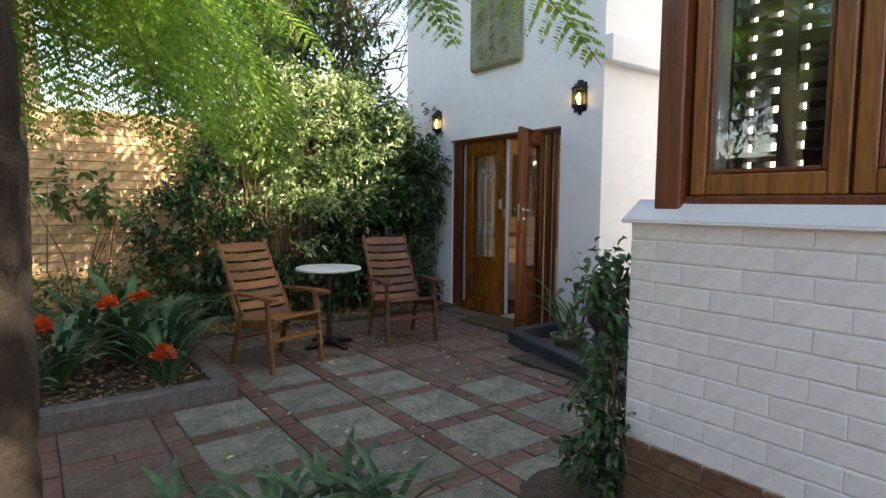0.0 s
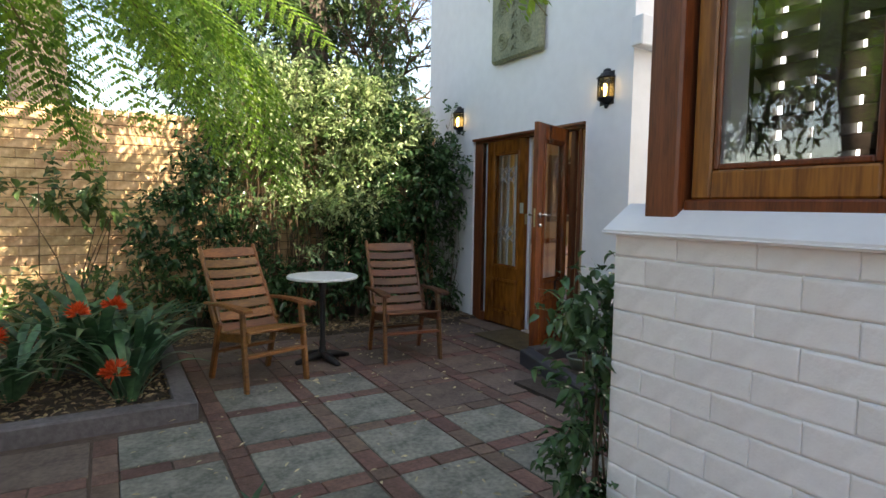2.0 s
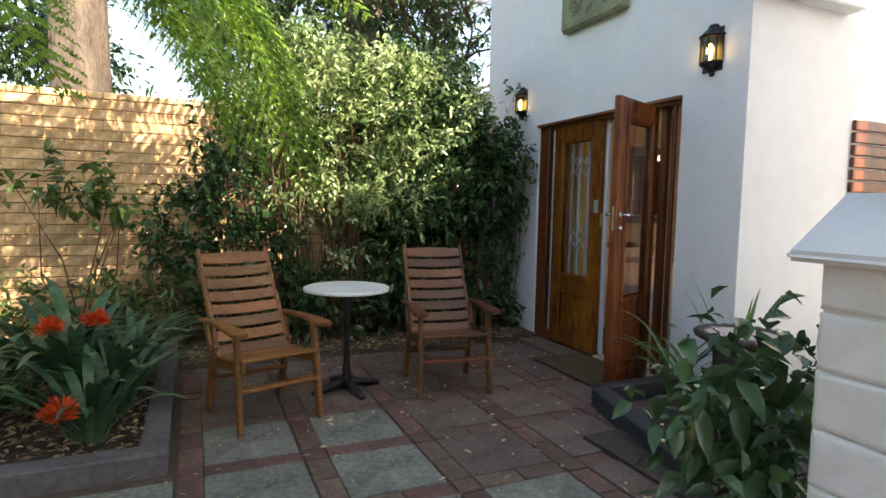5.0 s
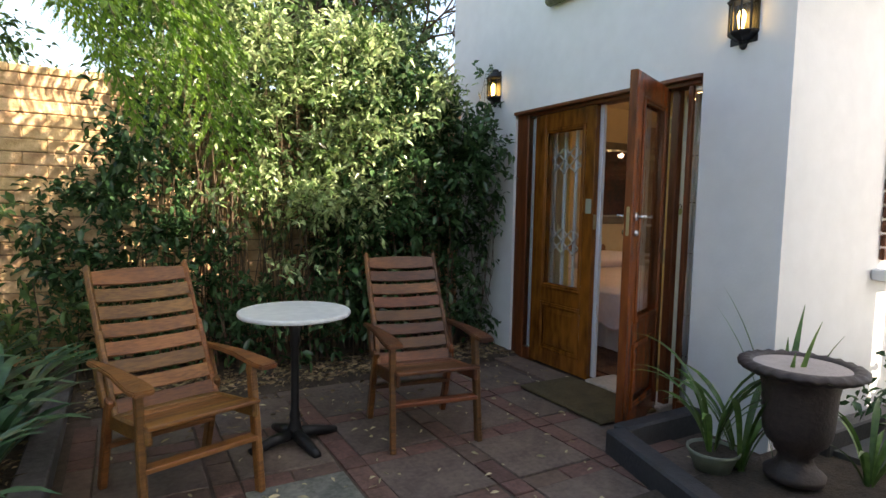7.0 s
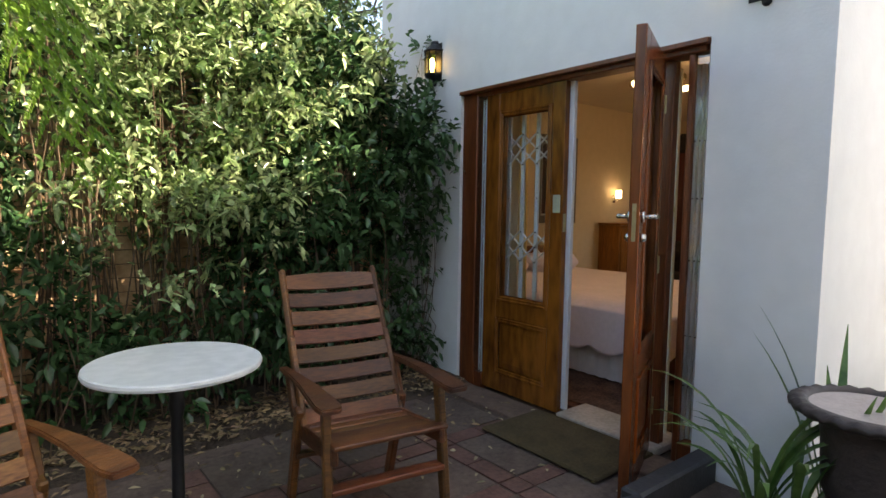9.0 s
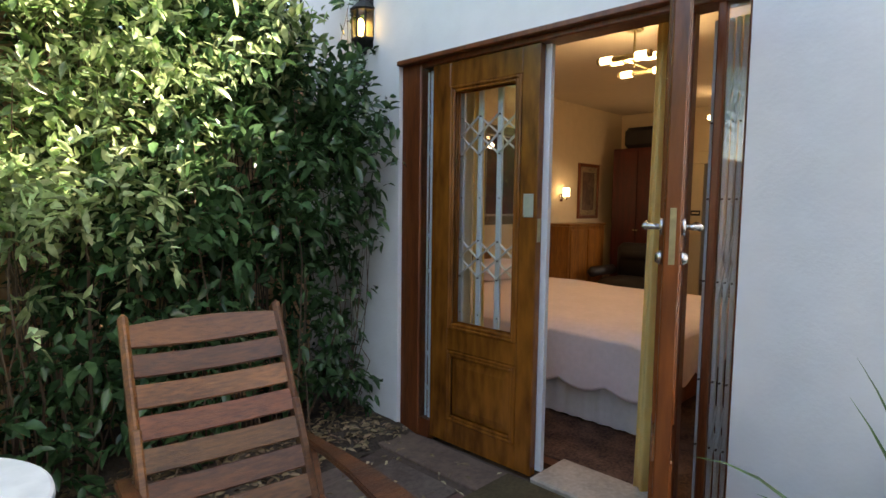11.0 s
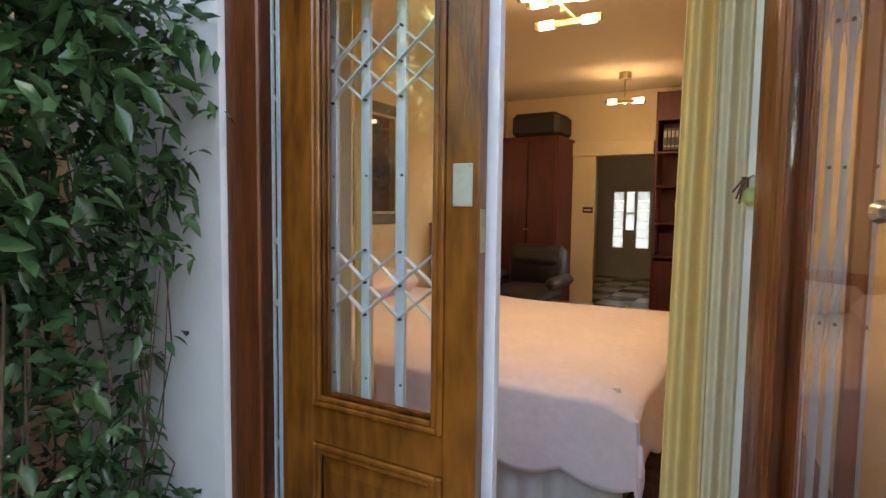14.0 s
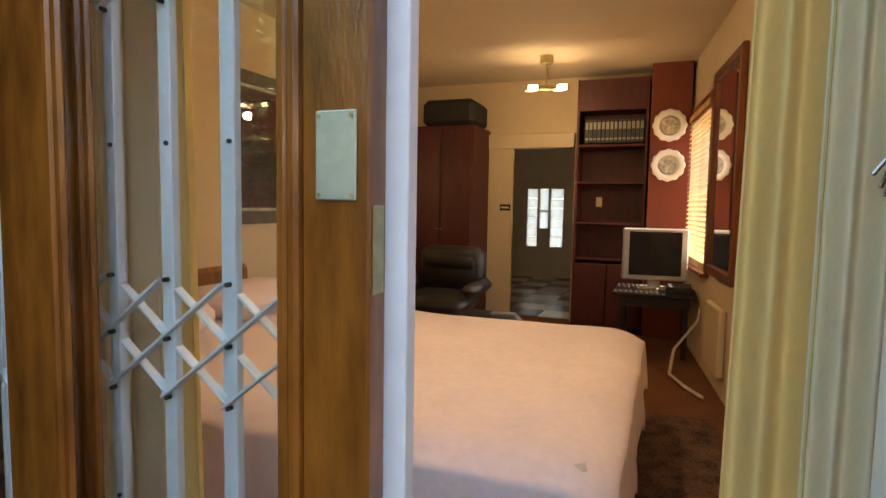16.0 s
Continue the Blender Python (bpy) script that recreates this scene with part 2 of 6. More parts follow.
def straps(pos, az, elev, length, width, rng, bend=1.2, segs=7, fold=0.12):
    """Long arching strap leaves. az: heading, elev: starting slope, bend: how far each curls over."""
    n = len(pos)
    V = []
    p = pos.copy()
    e = elev.copy()
    side = np.stack([-np.sin(az), np.cos(az), 0 * az], 1)
    for k in range(segs + 1):
        f = k / segs
        w = width * (0.45 + 1.2 * f - 0.6 * f * f) * np.clip((1.02 - f) * 3.0, 0.03, 1)
        up = np.stack([-np.cos(az) * np.sin(e), -np.sin(az) * np.sin(e), np.cos(e)], 1)
        V += [p - side * w[:, None] / 2 + up * w[:, None] * fold, p.copy(), p + side * w[:, None] / 2 + up * w[:, None] * fold]
        step = (length / segs)[:, None]
        p = p + np.stack([np.cos(az) * np.cos(e), np.sin(az) * np.cos(e), np.sin(e)], 1) * step
        e = e - bend * (0.4 + 1.2 * f) / segs
    V = np.stack(V, 1).reshape(-1, 3)
    q = []
    for k in range(segs):
        a = 3 * k
        q += [(a, a + 1, a + 4, a + 3), (a + 1, a + 2, a + 5, a + 4)]
    q = np.array(q)[None] + (np.arange(n) * 3 * (segs + 1))[:, None, None]
    return V, q.reshape(-1, 4)

rng = np.random.default_rng(7)
rnd = random.Random(5)

# ---- ground and paving bed ----
bm = bmesh.new()
N_ = 40
for r in (0,):
    v = [bm.verts.new(c) for c in ((-300, -300, -0.03), (300, -300, -0.03), (300, 300, -0.03), (-300, 300, -0.03))]
    bm.faces.new(v)
tagged(link("ground", bm, soil_mat), "dark bare garden earth around the paved patio", "ground", kind="structure")
patio = tagged(link("floor", boxm(-3.0, 4.19, -3.2, 4.62, -0.12, -0.006), joint_mat), "patio of grey concrete slabs in a grid of red brick pavers", "patio paving", kind="structure")

# ---- the house with the french doors ----
WX, FL, CE, BX = 4.15, 0.0, 2.62, 9.8
DY0, DY1, DTOP = 2.965, 4.775, 2.10
wall_w = tagged(link("wall_west", wall_with_holes(bmesh.new(), "x", WX, WX + 0.24, 2.45, 5.84, -0.1, 6.0, [(DY0, DY1, -0.05, DTOP)]), plaster), "tall white plastered house wall with the french doors", "house wall", kind="structure")
ret = tagged(link("wall_return", wall_with_holes(bmesh.new(), "y", 2.45, 2.69, WX + 0.24, 8.2, -0.1, 6.0), plaster), "white plastered return wall of the house", "house wall", kind="structure")
tagged(link("wall_gable_end", boxm(WX + 0.24, 10.2, 5.84 - 0.24, 5.84, CE + 0.1, 6.0), plaster), "white plastered end wall of the house", "house wall", kind="structure")
tagged(link("trim", boxm(WX - 0.05, 5.05, 2.33, 2.448, 2.62, 2.86, 0.01), sill_paint), "white plastered corbel band on the house wall", "wall moulding", kind="structure")

room_wall = mat("warm_cream_wall", (0.62, 0.50, 0.33), 0.8, 0.04, 1.5, 0.08, 60)
ceil_mat = mat("cream_ceiling", (0.66, 0.56, 0.42), 0.85, 0.03, 1.5, 0.05, 60)
carpet = mat("brown_carpet", (0.15, 0.055, 0.025), 0.95, 0.2, 5, 0.5, 150)


def skew_wall(name, a, b, z0, z1, th, material, label, holes=()):
    """A straight wall from plan point a to b; holes in metres along it."""
    a, b = Vector((*a, 0)), Vector((*b, 0))
    L_ = (b - a).length
    ob = link(name, wall_with_holes(bmesh.new(), "y", 0, th, 0, L_, z0, z1, holes), material)
    ob.matrix_world = Matrix.Translation(a) @ Matrix.Rotation(math.atan2(b.y - a.y, b.x - a.x), 4, "Z")
    return tagged(ob, label, "room wall", kind="structure")


# bedroom shell
tagged(link("bedroom_floor", boxm(WX + 0.24, 14.5, 2.7, 6.7, -0.1, FL), carpet), "brown carpeted bedroom floor", "floor", kind="structure")
tagged(link("ceiling", boxm(WX + 0.24, 14.5, 2.7, 6.9, CE, CE + 0.1), ceil_mat), "cream painted bedroom ceiling", "ceiling", kind="structure")
skew_wall("wall_north", (WX + 0.24, 6.32), (BX, 6.32), FL, CE, 0.12, room_wall, "warm cream bedroom wall behind the bed")
SA, SB = Vector((WX + 0.24, 2.78)), Vector((BX, 3.36))
skew_wall("wall_south", SA, SB, FL, CE, -0.10, room_wall, "warm cream bedroom wall with the blind window", [(4.03, 5.14, 0.82, 2.10)])
skew_wall("wall_east", (BX, 6.4), (BX, 3.3), FL, CE, 0.1, room_wall, "cream bedroom wall with the bathroom opening", [(1.23, 1.94, FL - 0.01, 1.88)])
tagged(link("wall_inner_west", wall_with_holes(bmesh.new(), "x", WX + 0.242, WX + 0.262, 2.7, 6.4, FL, CE, [(DY0, DY1, -0.05, DTOP)]), room_wall), "cream painted inner side of the door wall", "room wall", kind="structure")

# ---- the wing beside the patio, with the window ----
WTOP = 5.7
BYC, BXW = 0.448, 1.83          # corner of the brick wall
tagged(link("wall_wing", box(boxm(BXW + 0.0045, BXW + 0.25, -4.0, BYC - 0.006, -0.1, 1.236), BXW + 0.0065, BXW + 0.25, -4.0, -1.65, 1.236, 2.75), white_mortar), "white painted brick wall below the wooden window", "house wall", kind="structure")
tagged(link("wall_wing_end", wall_with_holes(bmesh.new(), "y", BYC - 0.25, BYC - 0.012, BXW + 0.25, 5.94, -0.1, 1.29), plaster), "white painted end wall of the wing", "house wall", kind="structure")
tagged(link("wall_wing_upper", boxm(BXW + 0.0065, BXW + 0.19, -4.0, 0.355, 2.752, WTOP), white_mortar), "white painted wall above the wooden window", "house wall", kind="structure")
tagged(link("wall_wing_end_upper", boxm(BXW + 0.19, 5.94, BYC - 0.25, 0.355, 1.29, WTOP), plaster), "white painted upper end wall of the wing", "house wall", kind="structure")
tagged(link("wall_wing_far", boxm(5.70, 5.94, -4.0, BYC - 0.25, -0.1, WTOP), plaster), "white plastered far wall of the wing", "house wall", kind="structure")
tagged(link("wall_wing_south", boxm(BXW + 0.25, 5.70, -4.0, -3.76, -0.1, WTOP), plaster), "white plastered back wall of the wing", "house wall", kind="structure")
tagged(link("roof", boxm(BXW - 0.25, 5.94, -4.2, BYC + 0.06, WTOP, WTOP + 0.12), mat("roof_grey", (0.2, 0.19, 0.18), 0.8)), "flat grey roof of the wing", "roof", kind="structure")
tagged(link("wing_floor", boxm(BXW + 0.25, 5.70, -3.76, BYC - 0.25, -0.05, 0.25), carpet), "dark floor inside the wing", "floor", kind="structure")
tagged(link("house_roof", boxm(WX - 0.2, 14.6, 2.3, 7.1, 6.0, 6.15), MATS["roof_grey"]), "flat grey roof of the house", "roof", kind="structure")
# sloped white sill
bm = bmesh.new()
prof = [(BXW - 0.030, 1.234), (BXW - 0.030, 1.247), (BXW + 0.10, 1.338), (BXW + 0.10, 1.234)]
ys = (-4.0, BYC + 0.034)
ring = [[bm.verts.new((x, y, z)) for x, z in prof] for y in ys]
for k in range(4):
    bm.faces.new((ring[0][k], ring[0][(k + 1) % 4], ring[1][(k + 1) % 4], ring[1][k]))
bm.faces.new(ring[0][::-1]); bm.faces.new(ring[1])
bmesh.ops.recalc_face_normals(bm, faces=bm.faces)
bmesh.ops.bevel(bm, geom=list(bm.edges), offset=0.006, segments=2, affect="EDGES")
tagged(link("window_sill", bm, sill_paint), "white painted sloping sill under the wooden window", "window sill", kind="structure")

# wooden window of the wing
clear = glass_mat("clear_glass", refl=1.7)
dark_glass = glass_mat("window_glass", refl=2.2)
win = thing("window_1", "varnished wooden casement window with dark slatted shutters inside", "window", kind="structure")
W0, W1 = -1.60, 0.372
bm = bmesh.new()
for y in (W1 - 0.115, W0):
    box(bm, BXW + 0.037, BXW + 0.19, y, y + 0.115, 1.288, 2.75, 0.008)
box(bm, BXW + 0.05, BXW + 0.19, W0 + 0.115, W1 - 0.115, 2.66, 2.75, 0.006)
part("frame_post", bm, wood_dark, win, "dark reddish varnished frame posts")
part("bottom_rail", boxm(BXW + 0.068, BXW + 0.19, W0 + 0.115, W1 - 0.115, 1.300, 1.347, 0.006), wood_dark, win, "dark varnished bottom rail")
for i, (a, b) in enumerate(((-0.30, 0.240), (-0.885, -0.312), (-1.483, -0.897))):
    sash = link("sash", bmesh.new(), wood_gold, win)
    bm = bmesh.new()
    X0, X1 = BXW + 0.078, BXW + 0.125
    box(bm, X0, X1, b - 0.062, b, 1.348, 2.655, 0.006)
    box(bm, X0, X1, a, a + 0.062, 1.348, 2.655, 0.006)
    box(bm, X0, X1, a + 0.062, b - 0.062, 1.348, 1.428, 0.006)
    box(bm, X0, X1, a + 0.062, b - 0.062, 2.585, 2.655, 0.006)
    bm.to_mesh(sash.data)
    sash["label"] = "golden brown varnished casement sash"
    bm = bmesh.new()
    for p0, p1, q0, q1 in ((a + 0.063, a + 0.080, 1.430, 2.583), (b - 0.080, b - 0.063, 1.430, 2.583), (a + 0.080, b - 0.080, 1.430, 1.447), (a + 0.080, b - 0.080, 2.566, 2.583)):
        box(bm, X0 + 0.006, X0 + 0.019, p0, p1, q0, q1, 0.004)
    part("glazing_bead", bm, wood_dark, sash, "dark red brown glazing bead")
    part("pane", boxm(X0 + 0.02, X0 + 0.026, a + 0.062, b - 0.062, 1.415, 2.585), dark_glass, sash, "reflecting window glass")
shut = thing("shutter", "dark wooden slatted shutter behind the window", "shutter", kind="")
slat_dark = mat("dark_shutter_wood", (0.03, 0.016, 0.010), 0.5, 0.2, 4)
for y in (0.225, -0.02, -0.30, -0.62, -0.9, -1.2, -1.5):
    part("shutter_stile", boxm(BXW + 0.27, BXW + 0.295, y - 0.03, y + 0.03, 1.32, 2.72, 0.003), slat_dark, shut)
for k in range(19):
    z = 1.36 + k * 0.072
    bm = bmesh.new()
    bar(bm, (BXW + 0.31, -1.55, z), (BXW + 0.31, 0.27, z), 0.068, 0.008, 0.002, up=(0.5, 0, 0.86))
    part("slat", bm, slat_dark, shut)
# a dark sheet added over the inner wall paints the room's gloom
tagged(link("wall_wing_lining", boxm(BXW + 0.3, 5.6, BYC - 0.30, BYC - 0.27, 0.0, 2.9), slat_dark), "added dark sheet standing for the gloom behind the wing window", "room wall", kind="structure")
# glowing strips on that sheet imitate slits of daylight; no opening is cut
glow = mat("daylight_strip_glow", (0.8, 0.85, 0.9), 0.8, emit=(0.9, 0.96, 1.0), strength=1.6)
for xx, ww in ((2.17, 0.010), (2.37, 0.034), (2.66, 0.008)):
    tagged(link("far_window", boxm(xx, xx + ww, BYC - 0.31, BYC - 0.302, 1.3, 2.6), glow), "narrow glowing strip standing for daylight across the dark room", "window", kind="structure")

# ---- fence wall ----
FY = 5.70
tagged(link("wall_fence", boxm(-6.0, WX + 0.1, FY + 0.012, FY + 0.21, -0.1, 2.15), fence_mortar), "buff brick garden wall with dark open joints", "garden wall", kind="structure")
tagged(link("wall_fence_west", boxm(-6.2, -6.0, -6, FY + 0.21, -0.1, 2.15), fence_mortar), "buff brick garden wall", "garden wall", kind="structure")
tagged(link("wall_garden_south", boxm(-6.2, 2.0, -6.2, -6.0, -0.1, 2.15), fence_mortar), "buff brick garden wall", "garden wall", kind="structure")

# ---- flower bed kerb ----
tagged(link("kerb", box(boxm(-5.9, 0.885, 2.83, 2.96, -0.02, 0.105, 0.008), 0.755, 0.885, 2.96, 5.69, -0.02, 0.100, 0.008), kerb_mat), "grey weathered concrete kerb round the flower bed", "kerb", kind="structure")
bm = bmesh.new()
nx, ny = 60, 30
grid = [[bm.verts.new((-5.9 + 6.66 * i / nx, 2.95 + 2.75 * j / ny, 0.055 + 0.05 * noise.noise(Vector((i * 0.5, j * 0.5, 0))))) for i in range(nx + 1)] for j in range(ny + 1)]
for j in range(ny):
    for i in range(nx):
        bm.faces.new((grid[j][i], grid[j][i + 1], grid[j + 1][i + 1], grid[j + 1][i]))
tagged(link("flowerbed_soil", bm, soil_mat, smooth=True), "dark soil of the flower bed under the clivias", "soil", kind="structure")
bm = bmesh.new()
nx, ny = 50, 14
grid = [[bm.verts.new((0.88 + 3.28 * i / nx, 4.60 + 1.11 * j / ny, (-0.005 if j == 0 else 0.02 + 0.05 * j / ny) + 0.03 * noise.noise(Vector((i * 0.6, j * 0.6, 3))))) for i in range(nx + 1)] for j in range(ny + 1)]
for j in range(ny):
    for i in range(nx):
        bm.faces.new((grid[j][i], grid[j][i + 1], grid[j + 1][i + 1], grid[j + 1][i]))
tagged(link("hedge_soil", bm, soil_mat, smooth=True), "dark littered soil under the hedge", "soil", kind="structure")

# ---- french doors ----
FXa, FXb = WX + 0.035, WX + 0.105
door = thing("door_frame", "dark varnished wooden frame of the french doors with narrow sidelights", "door frame", kind="structure")
bm = bmesh.new()
box(bm, WX + 0.02, WX + 0.14, DY1 - 0.155, DY1 - 0.003, -0.04, DTOP - 0.003, 0.006)
box(bm, WX + 0.02, WX + 0.10, DY0 + 0.003, DY0 + 0.014, -0.04, DTOP - 0.003, 0.004)
box(bm, WX + 0.04, WX + 0.070, 3.060, 3.092, -0.04, DTOP - 0.05, 0.006)
box(bm, WX + 0.088, WX + 0.14, 3.19, 3.245, -0.04, DTOP - 0.05, 0.006)
part("jamb", bm, wood_dark, door)
part("head", boxm(WX + 0.02, WX + 0.14, DY0 + 0.028, DY1 - 0.155, DTOP - 0.055, DTOP - 0.003, 0.006), wood_dark, door)
part("drip", boxm(WX - 0.025, WX + 0.02, DY0 + 0.003, DY1 - 0.003, DTOP - 0.03, DTOP - 0.004, 0.004), wood_dark, door)
part("left_slot_sill", boxm(WX + 0.03, WX + 0.12, 4.542, DY1 - 0.155, -0.02, 0.10, 0.004), wood_dark, door)
part("right_slot_sill", boxm(WX + 0.03, WX + 0.12, DY0 + 0.014, 3.060, -0.02, 0.10, 0.004), wood_dark, door)
part("left_sidelight_pane", boxm(WX + 0.030, WX + 0.034, 4.542, DY1 - 0.155, 0.10, DTOP - 0.055), clear, door)
part("right_sidelight_pane", boxm(WX + 0.06, WX + 0.065, DY0 + 0.014, 3.060, 0.10, DTOP - 0.055), clear, door)
thr_mat = mat("worn_threshold", (0.42, 0.36, 0.30), 0.7, 0.2, 6)
tagged(link("threshold", boxm(WX + 0.005, WX + 0.30, 3.165, 3.83, -0.02, 0.03, 0.008), thr_mat), "worn pale wooden threshold of the french doors", "threshold", kind="structure")
tagged(link("door_step", boxm(WX - 0.24, WX - 0.002, 3.05, 5.0, -0.02, 0.012, 0.005), paver_brown), "low worn brown strip in front of the doors", "step", kind="structure")

brass = mat("aged_brass", (0.42, 0.36, 0.20), 0.4, 0.2, 8, 0.1, 60, metal=0.85)
chrome = mat("brushed_nickel", (0.62, 0.60, 0.57), 0.25, 0.05, 8, 0.03, 60, metal=1.0)
plate_m = mat("pale_finger_plate", (0.42, 0.45, 0.36), 0.35, 0.08, 8, 0.08, 60, metal=0.3)


def door_leaf(name, label, hinge_at, turn, width, m, st, sr):
    """A leaf 2.03 high from its hinge edge; local x runs along its width, y is its thickness."""
    H, Z0, T = 2.035, 0.012, 0.045
    d = thing(name, label, "door", kind="structure", at=(hinge_at[0], hinge_at[1], 0), rz=turn)
    w = width
    bm = bmesh.new()
    box(bm, 0, st, 0, T, Z0, Z0 + H, 0.004)
    box(bm, w - sr, w, 0, T, Z0, Z0 + H, 0.004)
    part("stile", bm, m, d)
    bm = bmesh.new()
    box(bm, st, w - sr, 0, T, Z0 + H - 0.125, Z0 + H, 0.004)
    box(bm, st, w - sr, 0, T, 0.53, 0.645, 0.004)
    box(bm, st, w - sr, 0, T, Z0, 0.14, 0.004)
    part("rail", bm, m, d)
    zt = Z0 + H - 0.125
    for nm, a, b in (("glazing_bead", 0.645, zt), ("panel_bead", 0.14, 0.53)):
        bm = bmesh.new()
        for yy in (-0.010, T - 0.008):
            for k in (0, 1):
                o = 0.018 * k
                t0, t1 = (yy, yy + 0.018) if not k else (yy + 0.003, yy + 0.015)
                box(bm, st + o, st + o + 0.018, t0, t1, a + o, b - o, 0.005)
                box(bm, w - sr - o - 0.018, w - sr - o, t0, t1, a + o, b - o, 0.005)
                box(bm, st + o + 0.018, w - sr - o - 0.018, t0, t1, a + o, a + o + 0.018, 0.005)
                box(bm, st + o + 0.018, w - sr - o - 0.018, t0, t1, b - o - 0.018, b - o, 0.005)
        part(nm, bm, m, d)
    part("pane", boxm(st + 0.01, w - sr - 0.01, T / 2 - 0.003, T / 2 + 0.003, 0.655, zt - 0.01), clear, d, "clear door glass")
    bm = bmesh.new()
    a, b, p, q = st + 0.036, w - sr - 0.036, 0.176, 0.494
    box(bm, a, b, 0.012, T - 0.012, p, q)
    for y0, y1 in ((0.012, 0.002), (T - 0.012, T - 0.002)):
        o = 0.045
        v0 = [bm.verts.new(c) for c in ((a, y0, p), (b, y0, p), (b, y0, q), (a, y0, q))]
        v1 = [bm.verts.new(c) for c in ((a + o, y1, p + o), (b - o, y1, p + o), (b - o, y1, q - o), (a + o, y1, q - o))]
        for k in range(4):
            bm.faces.new((v0[k], v0[(k + 1) % 4], v1[(k + 1) % 4], v1[k]))
        bm.faces.new(v1)
    bmesh.ops.recalc_face_normals(bm, faces=bm.faces)
    part("panel", bm, m, d, "raised lower wooden panel")
    return d


# fixed leaf: hinge edge at the left sidelight, facing the patio
leaf_a = door_leaf("door_1", "closed varnished wooden french door leaf with a tall pane", (FXa, 4.540), -90, 0.690, wood_door, 0.128, 0.098)
leaf_b = door_leaf("door_2", "open varnished wooden french door leaf with a tall pane", (WX + 0.015, 3.250), 203.7, 0.634, wood_red, 0.085, 0.112)
# fittings of the closed leaf (local x along width from the hinge side, y = thickness away from the patio)
bm = boxm(0.616, 0.673, -0.005, 0.0, 1.255, 1.364, 0.002)
part("finger_plate", bm, plate_m, leaf_a, "pale metal finger plate with four screws")
bm = bmesh.new()
for a in (0.622, 0.667):
    for b in (1.262, 1.357):
        lathe(bm, [(0.003, 0), (0.003, 0.002)], 8)
        for v in bm.verts[-16:]:
            v.co = Vector((a + v.co.x, -0.005 - v.co.z, b + v.co.y))
part("screw", bm, brass, leaf_a)
part("strike_plate", boxm(0.690, 0.6915, 0.008, 0.036, 1.14, 1.25, 0.0005), brass, leaf_a, "brass strike plate")
# open leaf fittings: lever handles both sides, lock plate on the edge, knob
bm = boxm(0.6340, 0.6355, 0.014, 0.031, 1.15, 1.31, 0.0004)
part("lock_plate", bm, brass, leaf_b, "aged brass lock plate")
for s, y0 in ((-1, 0.0), (1, 0.045)):
    bm = bmesh.new()
    tube(bm, [(0.580, y0, 1.255), (0.580, y0 + s * 0.012, 1.255)], 0.024, 16)
    tube(bm, [(0.580, y0 + s * 0.01, 1.255), (0.580, y0 + s * 0.05, 1.255)], 0.009, 10)
    tube(bm, [(0.585, y0 + s * 0.05, 1.255), (0.54, y0 + s * 0.052, 1.255), (0.48, y0 + s * 0.05, 1.255), (0.465, y0 + s * 0.048, 1.255)], [0.011, 0.009, 0.009, 0.014], 10)
    part("lever_handle", bm, chrome, leaf_b, "brushed nickel lever handle", smooth=True)
    bm = bmesh.new()
    tube(bm, [(0.583, y0, 1.165), (0.583, y0 + s * 0.010, 1.165), (0.583, y0 + s * 0.022, 1.165)], [0.020, 0.020, 0.012], 14)
    part("thumb_turn", bm, chrome, leaf_b, "round nickel lock knob", smooth=True)
bm = bmesh.new()
for z in (0.25, 1.0, 1.82):
    tube(bm, [(0.0, 0.048, z - 0.045), (0.0, 0.048, z + 0.045)], 0.008, 8)
part("hinge", bm, brass, leaf_b, "brass butt hinges")

# ---- folding security gate behind the doors ----
gate_m = mat("pale_blue_gate_paint", (0.62, 0.72, 0.76), 0.45, 0.06, 5, 0.06, 80)
bolt_m = mat("dark_bolt", (0.03, 0.03, 0.03), 0.5, 0.1)
GX = WX + 0.15


def security_gate(name, label, ys, closed):
    """Upright channels at the given places, with two crossing bands of flat bars between them."""
    g = thing(name, label, "security gate", kind="")
    for y in ys:
        bm = bmesh.new()
        box(bm, GX - 0.008, GX + 0.008, y - 0.023, y - 0.002, 0.05, 2.03, 0.0015)
        box(bm, GX + 0.008, GX + 0.030, y - 0.001, y + 0.021, 0.05, 2.03, 0.0015)
        part("gate_upright", bm, gate_m, g)
    for za, zb in ((0.92, 1.12), (1.57, 1.77)):
        h = (zb - za) / 2
        bm, bb = bmesh.new(), bmesh.new()
        for a, b in zip(ys, ys[1:]):
            for o in (0, h):
                bar(bm, (GX + 0.002, a, za + o + (h if closed else 0.0)), (GX + 0.002, b, za + o + (0 if closed else h)), 0.005, 0.017, 0.001, up=(1, 0, 0))
                bar(bm, (GX - 0.012, a, za + o), (GX - 0.012, b, za + o + h), 0.005, 0.017, 0.001, up=(1, 0, 0))
        part("lattice", bm, gate_m, g)["kind"] = "stuff"
        for y in ys:
            for o in (0, h, 2 * h):
                tube(bb, [(GX - 0.019, y - 0.012, za + o), (GX - 0.009, y - 0.012, za + o)], 0.0042, 8)
        part("rivet", bb, bolt_m, g, "small dark rivets")["kind"] = "stuff"
    for z in (0.72, 1.345, 1.98):
        bb = bmesh.new()
        for y in ys:
            tube(bb, [(GX - 0.012, y - 0.014, z), (GX - 0.006, y - 0.014, z)], 0.004, 8)
        part("bolt", bb, bolt_m, g, "small dark bolts")["kind"] = "stuff"
    return g


